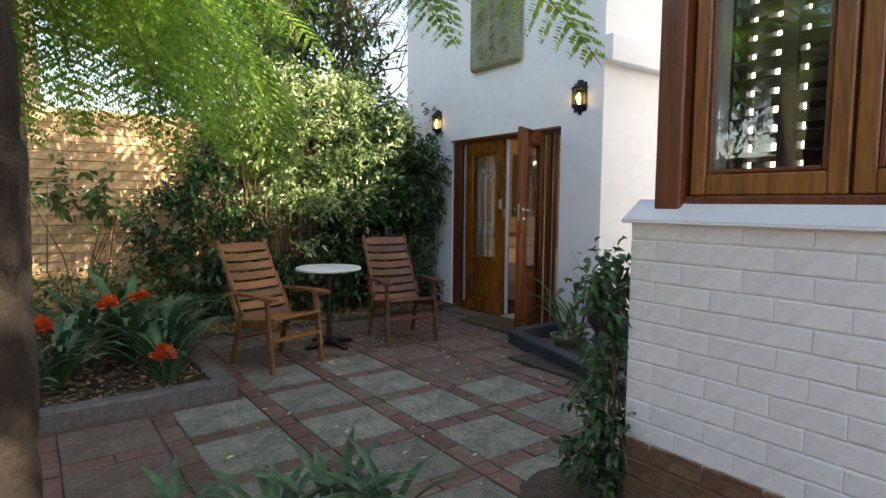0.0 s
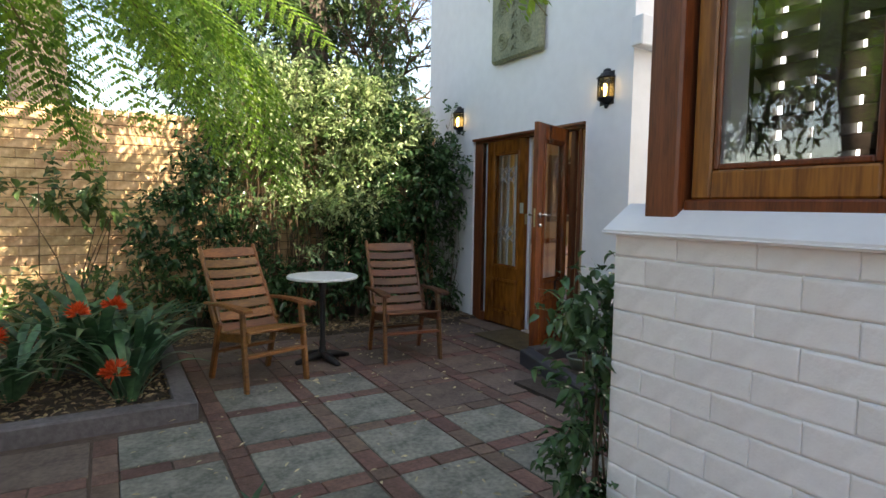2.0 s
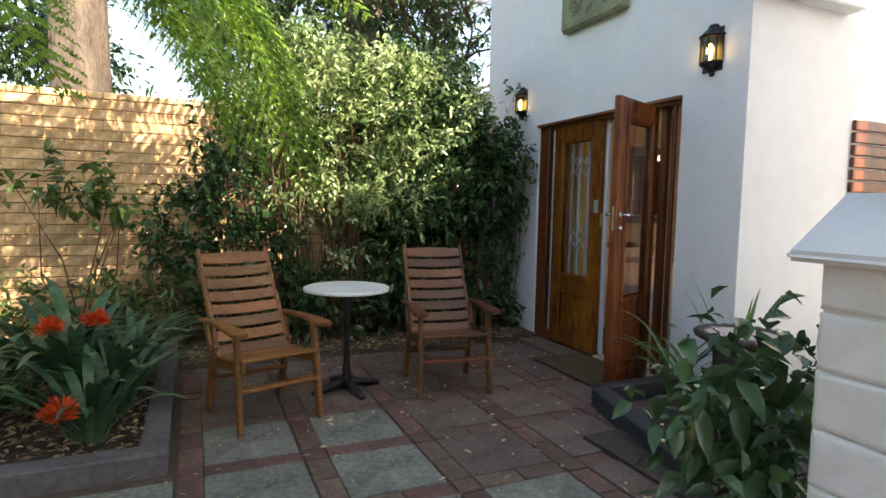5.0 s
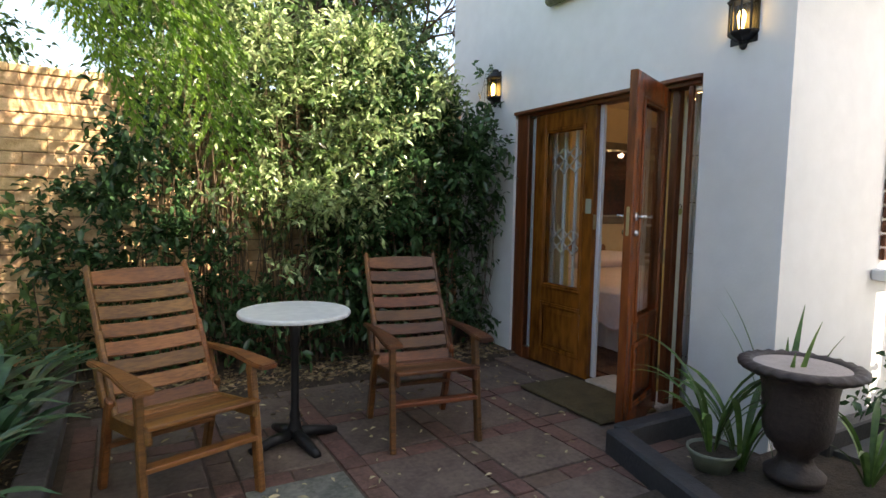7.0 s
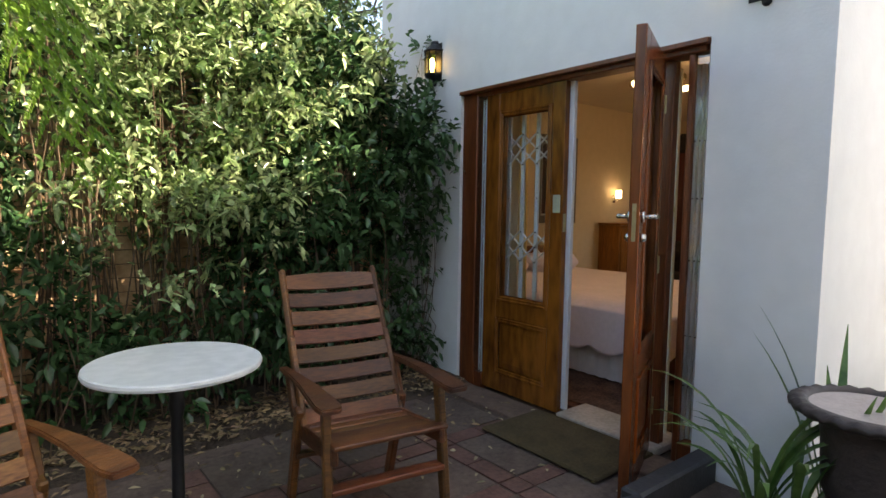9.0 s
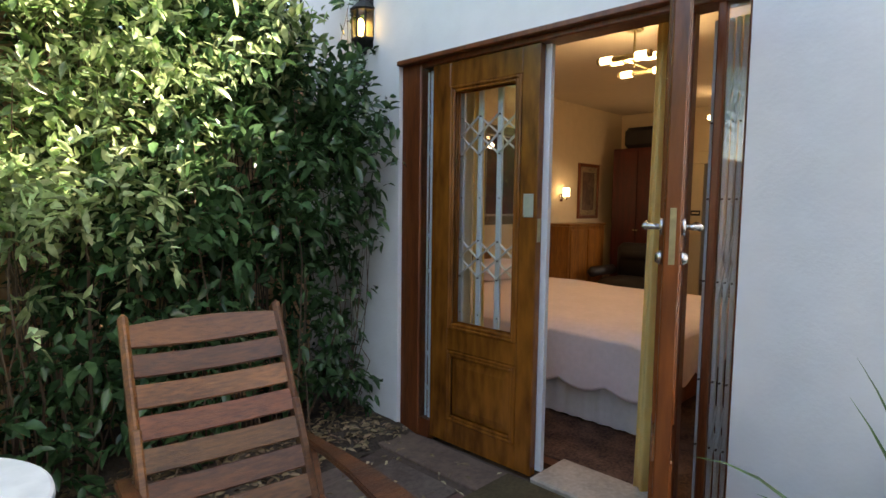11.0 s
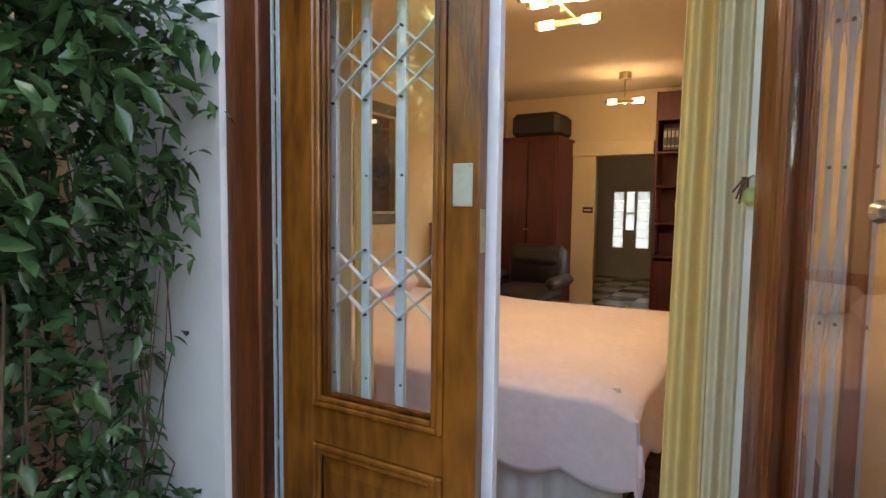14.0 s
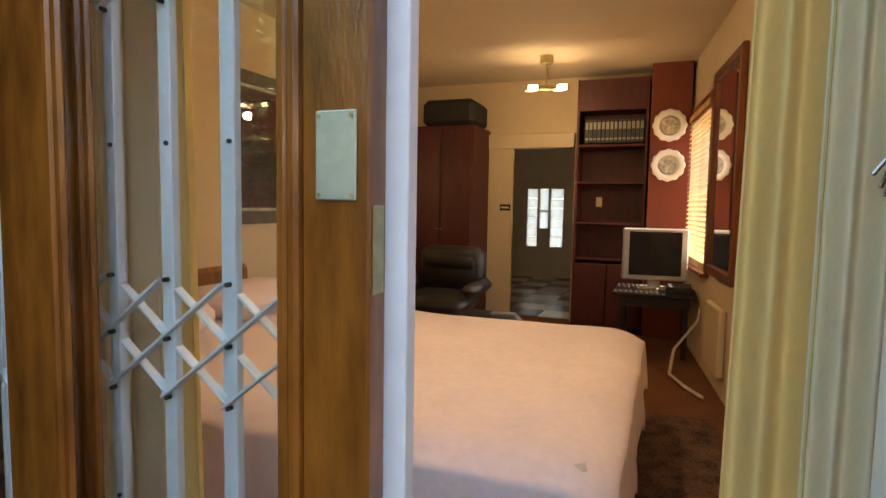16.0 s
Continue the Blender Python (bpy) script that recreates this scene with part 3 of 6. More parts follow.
security_gate("security_gate", "pale blue folding security gate stretched behind the closed leaf", [4.688, 4.558, 4.428, 4.300, 4.170, 4.042, 3.915], True)
ga = thing("gate_closing_post", "pale white upright end post of the folding security gate", "security gate")
part("post", boxm(WX + 0.083, WX + 0.112, 3.822, 3.858, 0.03, 2.045, 0.002), mat("white_gate_paint", (0.72, 0.74, 0.78), 0.4, 0.05, 4, 0.05), ga)
gb = thing("folded_security_gate", "pale blue folding security gate pushed together beside the sidelight", "security gate")
FGX = WX + 0.205
for i in range(5):
    y = 3.148 - i * 0.0265
    bm = boxm(FGX - 0.010, FGX + 0.012, y - 0.0075, y + 0.0075, 0.02, 2.03, 0.0015)
    part("gate_upright", bm, gate_m, gb)
    if i < 4:
        bm = bmesh.new()
        for z in (0.25, 0.36, 0.93, 1.04, 1.56, 1.67):
            bar(bm, (FGX - 0.014, y - 0.002, z), (FGX - 0.014, y - 0.0235, z + 0.17), 0.004, 0.014, 0.001, up=(1, 0, 0))
            bar(bm, (FGX + 0.016, y - 0.0235, z), (FGX + 0.016, y - 0.002, z + 0.17), 0.004, 0.014, 0.001, up=(1, 0, 0))
        part("lattice", bm, gate_m, gb)["kind"] = "stuff"
    bm = bmesh.new()
    for z in (0.35, 0.62, 1.02, 1.345, 1.64):
        tube(bm, [(FGX - 0.019, y, z), (FGX - 0.010, y, z)], 0.004, 8)
    part("rivet", bm, bolt_m, gb)["kind"] = "stuff"
part("end_channel", boxm(WX + 0.245, WX + 0.270, 3.246, 3.274, 0.02, 2.04, 0.002), mat("cream_gate_paint", (0.72, 0.72, 0.60), 0.45, 0.05, 4, 0.05), gb, "pale cream end channel")
pk = thing("padlock", "small brass padlock and keys hanging from the gate channel", "padlock", at=(WX + 0.244, 3.262, 1.30))
part("body", boxm(-0.018, 0.0, -0.020, 0.016, -0.034, 0.006, 0.009), mat("yellow_green_enamel", (0.42, 0.45, 0.16), 0.35), pk, "rounded yellow green padlock body")
bm = bmesh.new()
tube(bm, [(-0.008, -0.012, 0.006), (-0.008, -0.012, 0.026), (-0.008, -0.002, 0.034), (-0.008, 0.008, 0.026), (-0.008, 0.008, 0.006)], 0.003, 8)
part("shackle", bm, chrome, pk)
for k, (dy, dz) in enumerate(((0.016, -0.05), (0.024, -0.035), (0.010, -0.06))):
    bm = bmesh.new()
    tube(bm, [(-0.018, 0.014, 0.03), (-0.02, 0.014 + dy, 0.03 + dz)], 0.0028, 6)
    lathe(bm, [(0.0, 0.0), (0.009, 0.0), (0.009, 0.002), (0.0, 0.002)], 10, at=(-0.018, 0.014, 0.028))
    part("key", bm, chrome, pk)

gc = thing("gate_fixing_post", "pale blue fixed channel of the security gate in the narrow sidelight", "security gate")
part("channel", box(boxm(WX + 0.060, WX + 0.090, 4.566, 4.582, 0.02, 2.03, 0.0015), WX + 0.070, WX + 0.080, 4.606, 4.616, 0.02, 2.03, 0.0015), gate_m, gc)["kind"] = "stuff"
bm = bmesh.new()
for z in (0.25, 0.45, 0.92, 1.12, 1.57, 1.77):
    bar(bm, (WX + 0.066, 4.572, z), (WX + 0.066, 4.600, z + 0.03), 0.004, 0.015, 0.001, up=(1, 0, 0))
part("lattice", bm, gate_m, gc)["kind"] = "stuff"

# ---- wall lanterns ----
black_iron = mat("black_iron", (0.022, 0.022, 0.024), 0.45, 0.2, 6, 0.15, 60, metal=0.5)
lamp_glass = glass_mat("lantern_glass", (0.85, 0.8, 0.62), refl=0.8)
bulb_m = mat("warm_bulb", (0.9, 0.8, 0.5), 0.5, 0.0, 1, 0, emit=(1.0, 0.66, 0.22), strength=9)


def lantern(at):
    g = thing("wall_lantern", "black iron half lantern with lit warm bulb on white wall", "wall lamp", "lanterns beside the french doors", at=at)
    bm = bmesh.new()
    angs = [radians(a) for a in (90, 126, 162, 198, 234, 270)]

    def half(z, r, bmx):
        return [bmx.verts.new((math.cos(a) * r * 1.0, -math.sin(a) * r, z)) for a in angs] + []

    def shell(levels, bmx):
        rs = [half(z, r, bmx) for z, r in levels]
        for p, q in zip(rs, rs[1:]):
            for k in range(5):
                bmx.faces.new((p[k], p[k + 1], q[k + 1], q[k]))
            bmx.faces.new((p[5], p[0], q[0], q[5]))
        bmx.faces.new(rs[0]); bmx.faces.new(rs[-1][::-1])
        bmesh.ops.recalc_face_normals(bmx, faces=bmx.faces)
    shell([(0.215, 0.088), (0.228, 0.094), (0.232, 0.086), (0.262, 0.055), (0.27, 0.048), (0.275, 0.04), (0.295, 0.036), (0.305, 0.02)], bm)
    part("roof_cap", bm, black_iron, g)
    bm = bmesh.new()
    shell([(-0.03, 0.008), (-0.02, 0.020), (-0.005, 0.022), (0.005, 0.035), (0.012, 0.03), (0.03, 0.062), (0.045, 0.082), (0.055, 0.086), (0.062, 0.082)], bm)
    part("base_cup", bm, black_iron, g)
    bm = bmesh.new()
    for a in angs:
        x, y = math.cos(a) * 0.078, -math.sin(a) * 0.078
        box(bm, x - 0.004, x + 0.004, y - 0.004, y + 0.004, 0.058, 0.22)
    box(bm, -0.002, 0.004, -0.078, 0.078, 0.0, 0.28)
    part("cage_bar", bm, black_iron, g)["kind"] = "stuff"
    bm = bmesh.new()
    rs = [[bm.verts.new((math.cos(a) * 0.076, -math.sin(a) * 0.076, z)) for a in angs] for z in (0.06, 0.218)]
    for k in range(5):
        bm.faces.new((rs[0][k], rs[0][k + 1], rs[1][k + 1], rs[1][k]))
    part("lantern_pane", bm, lamp_glass, g, "amber seeded glass").visible_shadow = False
    bm = bmesh.new()
    lathe(bm, [(0.012, 0.062), (0.014, 0.09), (0.020, 0.12), (0.022, 0.145), (0.012, 0.17), (0.002, 0.18)], 12, at=(-0.03, 0, 0))
    part("bulb", bm, bulb_m, g, "glowing warm bulb", smooth=True)
    return g


lantern((WX - 0.002, 2.725, 2.205))
lantern((WX - 0.002, 5.085, 2.215))

# carved plaque
stone = mat("mossy_green_stone", (0.20, 0.23, 0.15), 0.9, 0.3, 6, 0.8, 35, second=(0.30, 0.31, 0.20))
pl = thing("wall_plaque", "weathered mossy green carved stone plaque on the white wall", "plaque")
bm = boxm(WX - 0.085, WX - 0.002, 3.53, 4.355, 2.85, 3.72, 0.025)
part("slab", bm, stone, pl)
bm = bmesh.new()
for y, z in ((3.75, 3.05), (4.13, 3.05), (3.75, 3.42), (4.13, 3.42)):
    for r in (0.085, 0.055, 0.025):
        pts = [(WX - 0.088, y + math.cos(a) * r, z + math.sin(a) * r) for a in [k * math.pi / 8 for k in range(17)]]
        tube(bm, pts, 0.008, 5, cap=False)
for k in range(6):
    z = 2.93 + k * 0.11
    tube(bm, [(WX - 0.088, 3.90, z), (WX - 0.092, 3.94, z + 0.05), (WX - 0.088, 3.98, z)], 0.010, 5)
    tube(bm, [(WX - 0.088, 3.91, z + 0.06), (WX - 0.09, 3.97, z + 0.03)], 0.008, 5)
part("carving", bm, stone, pl, "worn carved rosettes and knots")["kind"] = "stuff"

# ---- door mat ----
mt = tagged(link("door_mat", boxm(3.63, WX - 0.03, 3.14, 3.93, 0.0125, 0.032, 0.008), mat("brown_coir", (0.085, 0.062, 0.028), 0.95, 0.3, 8, 0.9, 200)), "brown coir door mat on the step", "doormat")

# ---- garden chairs ----
chair_a = mat("oiled_orange_teak", (0.155, 0.056, 0.014), 0.42, 0.3, 3, 0.25, 70, stretch=(1, 6, 6), second=(0.28, 0.120, 0.030), rand=0.30)
chair_b = mat("dark_red_teak", (0.082, 0.027, 0.010), 0.38, 0.3, 3, 0.25, 70, stretch=(1, 6, 6), second=(0.180, 0.066, 0.019), rand=0.38)


def garden_chair(at, rz, m, label):
    """Slatted high-back armchair; its front looks to local -y."""
    c = thing("garden_chair", label, "chair", "garden chairs at the round table", at=at, rz=rz)
    hw = 0.245
    for s in (-1, 1):
        bm = bmesh.new()
        bar(bm, (s * hw, -0.265, 0.0), (s * hw * 0.97, -0.20, 0.575), 0.032, 0.045, 0.006)
        part("front_leg", bm, m, c)
        bm = bmesh.new()
        bar(bm, (s * hw * 0.96, 0.26, 0.0), (s * hw * 0.96, 0.13, 0.44), 0.032, 0.05, 0.006)
        part("back_leg", bm, m, c)
        bm = bmesh.new()
        bar(bm, (s * 0.222, 0.10, 0.33), (s * 0.222, 0.30, 0.70), 0.026, 0.045, 0.006)
        bar(bm, (s * 0.222, 0.297, 0.68), (s * 0.222, 0.455, 0.985), 0.026, 0.04, 0.010)
        part("back_stile", bm, m, c)
        bm = bmesh.new()
        bar(bm, (s * 0.222, -0.27, 0.385), (s * 0.222, 0.20, 0.33), 0.026, 0.07, 0.008)
        part("seat_rail", bm, m, c)
        bm = bmesh.new()
        bar(bm, (s * hw, 0.16, 0.40), (s * hw * 1.02, 0.24, 0.565), 0.026, 0.04, 0.005)
        part("arm_post", bm, m, c)
        # shaped arm
        bm = bmesh.new()
        out = [(-0.33, 0.022), (-0.325, 0.038), (-0.28, 0.047), (-0.20, 0.045), (-0.05, 0.033), (0.12, 0.024), (0.30, 0.018)]
        top, bot = [], []
        for y, w in out:
            z = 0.592 + 0.008 * math.sin((y + 0.3) * 6) - 0.03 * max(0, y)
            top.append([bm.verts.new((s * (hw + 0.012) - w, y, z)), bm.verts.new((s * (hw + 0.012) + w, y, z))])
            bot.append([bm.verts.new((s * (hw + 0.012) - w, y, z - 0.022)), bm.verts.new((s * (hw + 0.012) + w, y, z - 0.022))])
        for k in range(len(out) - 1):
            bm.faces.new((top[k][0], top[k][1], top[k + 1][1], top[k + 1][0]))
            bm.faces.new((bot[k][1], bot[k][0], bot[k + 1][0], bot[k + 1][1]))
            bm.faces.new((top[k][0], top[k + 1][0], bot[k + 1][0], bot[k][0]))
            bm.faces.new((top[k + 1][1], top[k][1], bot[k][1], bot[k + 1][1]))
        bm.faces.new((top[0][1], top[0][0], bot[0][0], bot[0][1]))
        bm.faces.new((top[-1][0], top[-1][1], bot[-1][1], bot[-1][0]))
        bmesh.ops.recalc_face_normals(bm, faces=bm.faces)
        bmesh.ops.bevel(bm, geom=[e for e in bm.edges if e.calc_face_angle(0) > 0.8], offset=0.005, segments=2, affect="EDGES")
        part("armrest", bm, m, c)
    # back slats, the top one with an arched edge
    n = 8
    for k in range(n):
        f = 0.10 + 0.86 * k / (n - 1)
        y = 0.10 + 0.345 * f
        z = 0.335 + 0.61 * f
        t = Vector((0, 0.49, 0.87)).normalized()
        nrm = Vector((0, -0.87, 0.49))
        bm = bmesh.new()
        cols = 9
        h = 0.0335
        pr = []
        for i in range(cols):
            x = -0.212 + 0.424 * i / (cols - 1)
            arch = 0.018 * (1 - (x / 0.212) ** 2) if k == n - 1 else 0.0
            c0 = Vector((x, y, z)) + nrm * (-0.022 * (1 - (x / 0.212) ** 2) + 0.012)
            pr.append([bm.verts.new(c0 + t * (h + arch) + nrm * 0.007), bm.verts.new(c0 - t * h + nrm * 0.007), bm.verts.new(c0 - t * h - nrm * 0.007), bm.verts.new(c0 + t * (h + arch) - nrm * 0.007)])
        for a, b in zip(pr, pr[1:]):
            for q in range(4):
                bm.faces.new((a[q], a[(q + 1) % 4], b[(q + 1) % 4], b[q]))
        bm.faces.new(pr[0]); bm.faces.new(pr[-1][::-1])
        bmesh.ops.recalc_face_normals(bm, faces=bm.faces)
        bmesh.ops.bevel(bm, geom=[e for e in bm.edges if e.calc_face_angle(0) > 0.8], offset=0.003, segments=1, affect="EDGES")
        part("back_slat", bm, m, c)
    # seat slats run from side to side
    for k in range(8):
        f = k / 7
        y = -0.265 + 0.42 * f
        z = 0.422 - 0.055 * f - 0.018 * math.sin(math.pi * f)
        bm = boxm(-0.235, 0.235, y - 0.0235, y + 0.0235, z - 0.008, z + 0.010, 0.004)
        part("seat_slat", bm, m, c)
    bm = bmesh.new()
    bar(bm, (-0.235, -0.238, 0.25), (0.235, -0.238, 0.25), 0.06, 0.022, 0.004)
    part("stretcher", bm, m, c)
    bm = bmesh.new()
    bar(bm, (-0.235, 0.185, 0.22), (0.235, 0.185, 0.22), 0.05, 0.022, 0.004)
    part("stretcher", bm, m, c)
    return c


garden_chair((1.385, 3.47, 0.0), 18, chair_a, "orange oiled teak slatted garden armchair beside the flower bed kerb")
garden_chair((2.665, 3.60, 0.0), -8, chair_b, "dark reddish teak slatted garden armchair beside the round table")

# ---- round table ----
tb = thing("round_table", "round white marble table on a black iron pedestal", "table", at=(1.972, 3.735, 0.0))
marble = mat("white_marble", (0.62, 0.65, 0.66), 0.3, 0.07, 3, 0.05, 60, second=(0.74, 0.76, 0.77))
bm = lathe(bmesh.new(), [(0.276, 0.70), (0.289, 0.703), (0.293, 0.712), (0.291, 0.722), (0.285, 0.726)], 56)
part("tabletop", bm, marble, tb)
bm = lathe(bmesh.new(), [(0.10, 0.688), (0.10, 0.70), (0.03, 0.6995)], 20)
lathe(bm, [(0.05, 0.04), (0.036, 0.09), (0.026, 0.13), (0.030, 0.16), (0.022, 0.19), (0.021, 0.52), (0.028, 0.56), (0.024, 0.60), (0.05, 0.688)], 20)
part("pedestal", bm, black_iron, tb, smooth=True)
bm = bmesh.new()
for k in range(4):
    a = radians(12 + 90 * k)
    d = Vector((math.cos(a), math.sin(a), 0))
    tube(bm, [d * 0.03 + Vector((0, 0, 0.055)), d * 0.12 + Vector((0, 0, 0.045)), d * 0.2 + Vector((0, 0, 0.025)), d * 0.25 + Vector((0, 0, 0.016))], [0.034, 0.03, 0.026, 0.02], 8)
part("foot", bm, black_iron, tb, smooth=True)

# ---- planter beside the door, with urn and pots ----
pk = thing("planter_border", "black painted masonry border of the planting bed by the wall", "planter")
bm = bmesh.new()
E_ = Vector((3.40, 2.885))
F_ = Vector((3.13, 1.95))
d = (F_ - E_).normalized()
q = Vector((-d.y, d.x))
ang = math.atan2(d.y, d.x)
M_ = Matrix.Translation((E_.x, E_.y, 0)) @ Matrix.Rotation(ang, 4, "Z")
part("front_kerb", boxm(0, 2.3, 0.0, 0.12, -0.02, 0.13, 0.012, M_), dark_kerb, pk)
part("end_kerb", boxm(3.50, WX - 0.003, 2.83, 2.93, -0.02, 0.128, 0.012), dark_kerb, pk)
tagged(link("planter_soil", boxm(3.0, 6.4, 0.47, 2.44, -0.02, 0.03), soil_mat), "dark soil between the border and the wall", "soil", kind="structure")
tagged(link("courtyard_path", boxm(4.4, 9.0, 0.46, 2.44, 0.03, 0.06), mat("pale_path", (0.10, 0.10, 0.10), 0.8)), "pale concrete path beyond the planting bed", "path", kind="structure")
tagged(link("back_kerb", boxm(4.35, 7.0, 2.25, 2.36, 0.0, 0.16, 0.01), dark_kerb), "black painted border along the return wall", "kerb", kind="structure")

iron_urn = mat("dark_brown_urn", (0.045, 0.032, 0.030), 0.6, 0.3, 5, 0.35, 60)
ur = thing("urn", "dark brown classical urn planter filled with pale sand", "urn", at=(3.90, 2.18, 0.06))
bm = lathe(bmesh.new(), [(0.125, 0.0), (0.13, 0.03), (0.105, 0.05), (0.078, 0.08), (0.070, 0.11), (0.092, 0.135), (0.094, 0.15), (0.125, 0.18), (0.143, 0.22), (0.148, 0.27), (0.150, 0.30), (0.156, 0.42), (0.165, 0.470), (0.175, 0.49)], 40)
part("body", bm, iron_urn, ur, smooth=True)
bm = bmesh.new()
prof = [(0.175, 0.488), (0.225, 0.500), (0.262, 0.520), (0.265, 0.532), (0.245, 0.545), (0.215, 0.548), (0.198, 0.535), (0.198, 0.515)]
rings = [[bm.verts.new((r * math.cos(2 * math.pi * k / 96), r * math.sin(2 * math.pi * k / 96), z + (0.005 * math.sin(k * math.pi / 2) if 0.215 < r < 0.27 else 0))) for k in range(96)] for r, z in prof]
for a, b in zip(rings, rings[1:]):
    for k in range(96):
        bm.faces.new((a[k], a[(k + 1) % 96], b[(k + 1) % 96], b[k]))
part("rim", bm, iron_urn, ur, "egg and dart moulded rim", smooth=True)
part("filling", lathe(bmesh.new(), [(0.199, 0.515), (0.199, 0.532)], 40), mat("pale_sand", (0.42, 0.36, 0.33), 0.95, 0.1, 8, 0.4, 120), ur, "pale sandy filling")

# ---- foliage ----
def leaf_mat(name, c, c2, rough=0.42, thin=0.25, isl=0.3, spec=0.5):
    return mat(name, c, rough, 0.25, 3, 0.05, 40, second=c2, island=isl, thin=thin, spec=spec)


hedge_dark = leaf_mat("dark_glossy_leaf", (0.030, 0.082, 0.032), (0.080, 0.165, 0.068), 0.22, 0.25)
# light green leaf; its pale second colour paints in sun glints
hedge_light = leaf_mat("sun_tinted_bamboo_leaf", (0.12, 0.23, 0.06), (0.60, 0.71, 0.40), 0.20, 0.45, 0.7)
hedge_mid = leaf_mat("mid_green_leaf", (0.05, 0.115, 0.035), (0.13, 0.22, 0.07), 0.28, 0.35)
clivia_leaf = mat("clivia_leaf", (0.028, 0.080, 0.040), 0.33, 0.25, 3, 0.05, 40, second=(0.075, 0.18, 0.085), rand=0.3, thin=0.18)
iris_leaf = leaf_mat("bright_strap_leaf", (0.05, 0.13, 0.025), (0.13, 0.24, 0.06), 0.35, 0.25, 0.25)
fern_leaf = leaf_mat("fern_leaf", (0.11, 0.27, 0.04), (0.32, 0.51, 0.08), 0.45, 0.5, 0.18)
far_leaf = leaf_mat("far_tree_leaf", (0.04, 0.09, 0.03), (0.09, 0.16, 0.055), 0.5, 0.35)
stem_m = mat("brown_twig", (0.10, 0.065, 0.04), 0.8, 0.3, 8, 0.3)
bark = mat("rough_grey_bark", (0.085, 0.066, 0.054), 0.95, 0.4, 5, 1.0, 25, stretch=(1, 1, 0.35), second=(0.16, 0.125, 0.10))
dark_bark = mat("dark_fern_trunk", (0.014, 0.009, 0.006), 0.95, 0.4, 8, 1.0, 40)
flower_m = mat("orange_red_petal", (0.70, 0.07, 0.02), 0.5, 0.2, 6, 0.05, second=(0.75, 0.12, 0.03), thin=0.3)
litter_m = mat("dry_leaf_litter", (0.20, 0.14, 0.075), 0.85, 0.3, 6, 0.1, island=0.45, second=(0.32, 0.24, 0.14))
pale_litter = mat("pale_fallen_leaf", (0.42, 0.36, 0.22), 0.7, 0.2, 6, 0.1, island=0.3)


def bush(name, label, cat_, blobs, n, llen, lwid, m, seed, stems=(), stem_r=0.006, base=None, droop=0.3, parent=None, shell=0.55, down=-0.25, gaps=0.0):
    """Leafy twigs filling a set of ellipsoids (centre, radii), leaves thickest near the surface, on stems from the ground."""
    r = np.random.default_rng(seed)
    g = parent or thing(name, label, cat_)
    w = np.array([b[1][0] * b[1][1] + b[1][1] * b[1][2] + b[1][0] * b[1][2] for b in blobs])
    pick = r.choice(len(blobs), n // 6, p=w / w.sum())
    C = np.array([b[0] for b in blobs], float)[pick]
    R = np.array([b[1] for b in blobs], float)[pick]
    d = r.normal(size=(len(pick), 3))
    d /= np.linalg.norm(d, axis=1, keepdims=True)
    rad = shell + (1.08 - shell) * r.random((len(pick), 1)) ** 0.7
    rad *= 1 + 0.18 * np.sin(d[:, :1] * 7 + pick[:, None]) * np.cos(d[:, 2:3] * 6)
    tip = C + d * R * rad
    tip[:, 2] = np.maximum(tip[:, 2], 0.05)
    tw = d * 0.7 + r.normal(size=d.shape) * 0.5 + np.array([0, 0, 0.25])
    tw /= np.linalg.norm(tw, axis=1, keepdims=True)
    if gaps:
        keep = np.array([noise.noise(Vector((q[0] * 4.2, q[1] * 3.0, q[2] * 3.4 + seed))) > gaps - 0.5 for q in tip])
        tip, tw = tip[keep], tw[keep]
    k = 6
    f = np.linspace(0, 1, k)[None, :, None]
    pos = (tip[:, None] + tw[:, None] * (f * llen * 2.2)).reshape(-1, 3)
    dr = (tw[:, None] * 0.7 + r.normal(size=(len(tip), k, 3)) * 0.75 + np.array([0, 0, down])).reshape(-1, 3)
    L_ = llen * (0.6 + 0.7 * r.random(len(pos)))
    V, Q = leaves(pos, dr, L_, lwid * L_ / llen, r, droop=droop)
    soup("foliage", V, Q, m, g)["kind"] = "stuff"
    if stems:
        bm = bmesh.new()
        for s in range(stems):
            b = blobs[int(r.integers(len(blobs)))]
            c, rr = np.array(b[0]), np.array(b[1])
            e = c + (r.random(3) - 0.5) * 1.5 * rr
            bs = np.array([e[0] + r.normal() * 0.12, e[1] + r.normal() * 0.1, 0.0]) if base is None else np.array([base[0] + r.normal() * base[3], base[1] + r.normal() * base[3], base[2]])
            mid = (bs + e) / 2 + r.normal(size=3) * 0.08
            tube(bm, [bs, bs * 0.6 + mid * 0.4 + r.normal(size=3) * 0.02, mid, e], [stem_r * 1.4, stem_r * 1.1, stem_r, stem_r * 0.5], 5)
        part("twig_mass", bm, stem_m, g)["kind"] = "stuff"
    return g


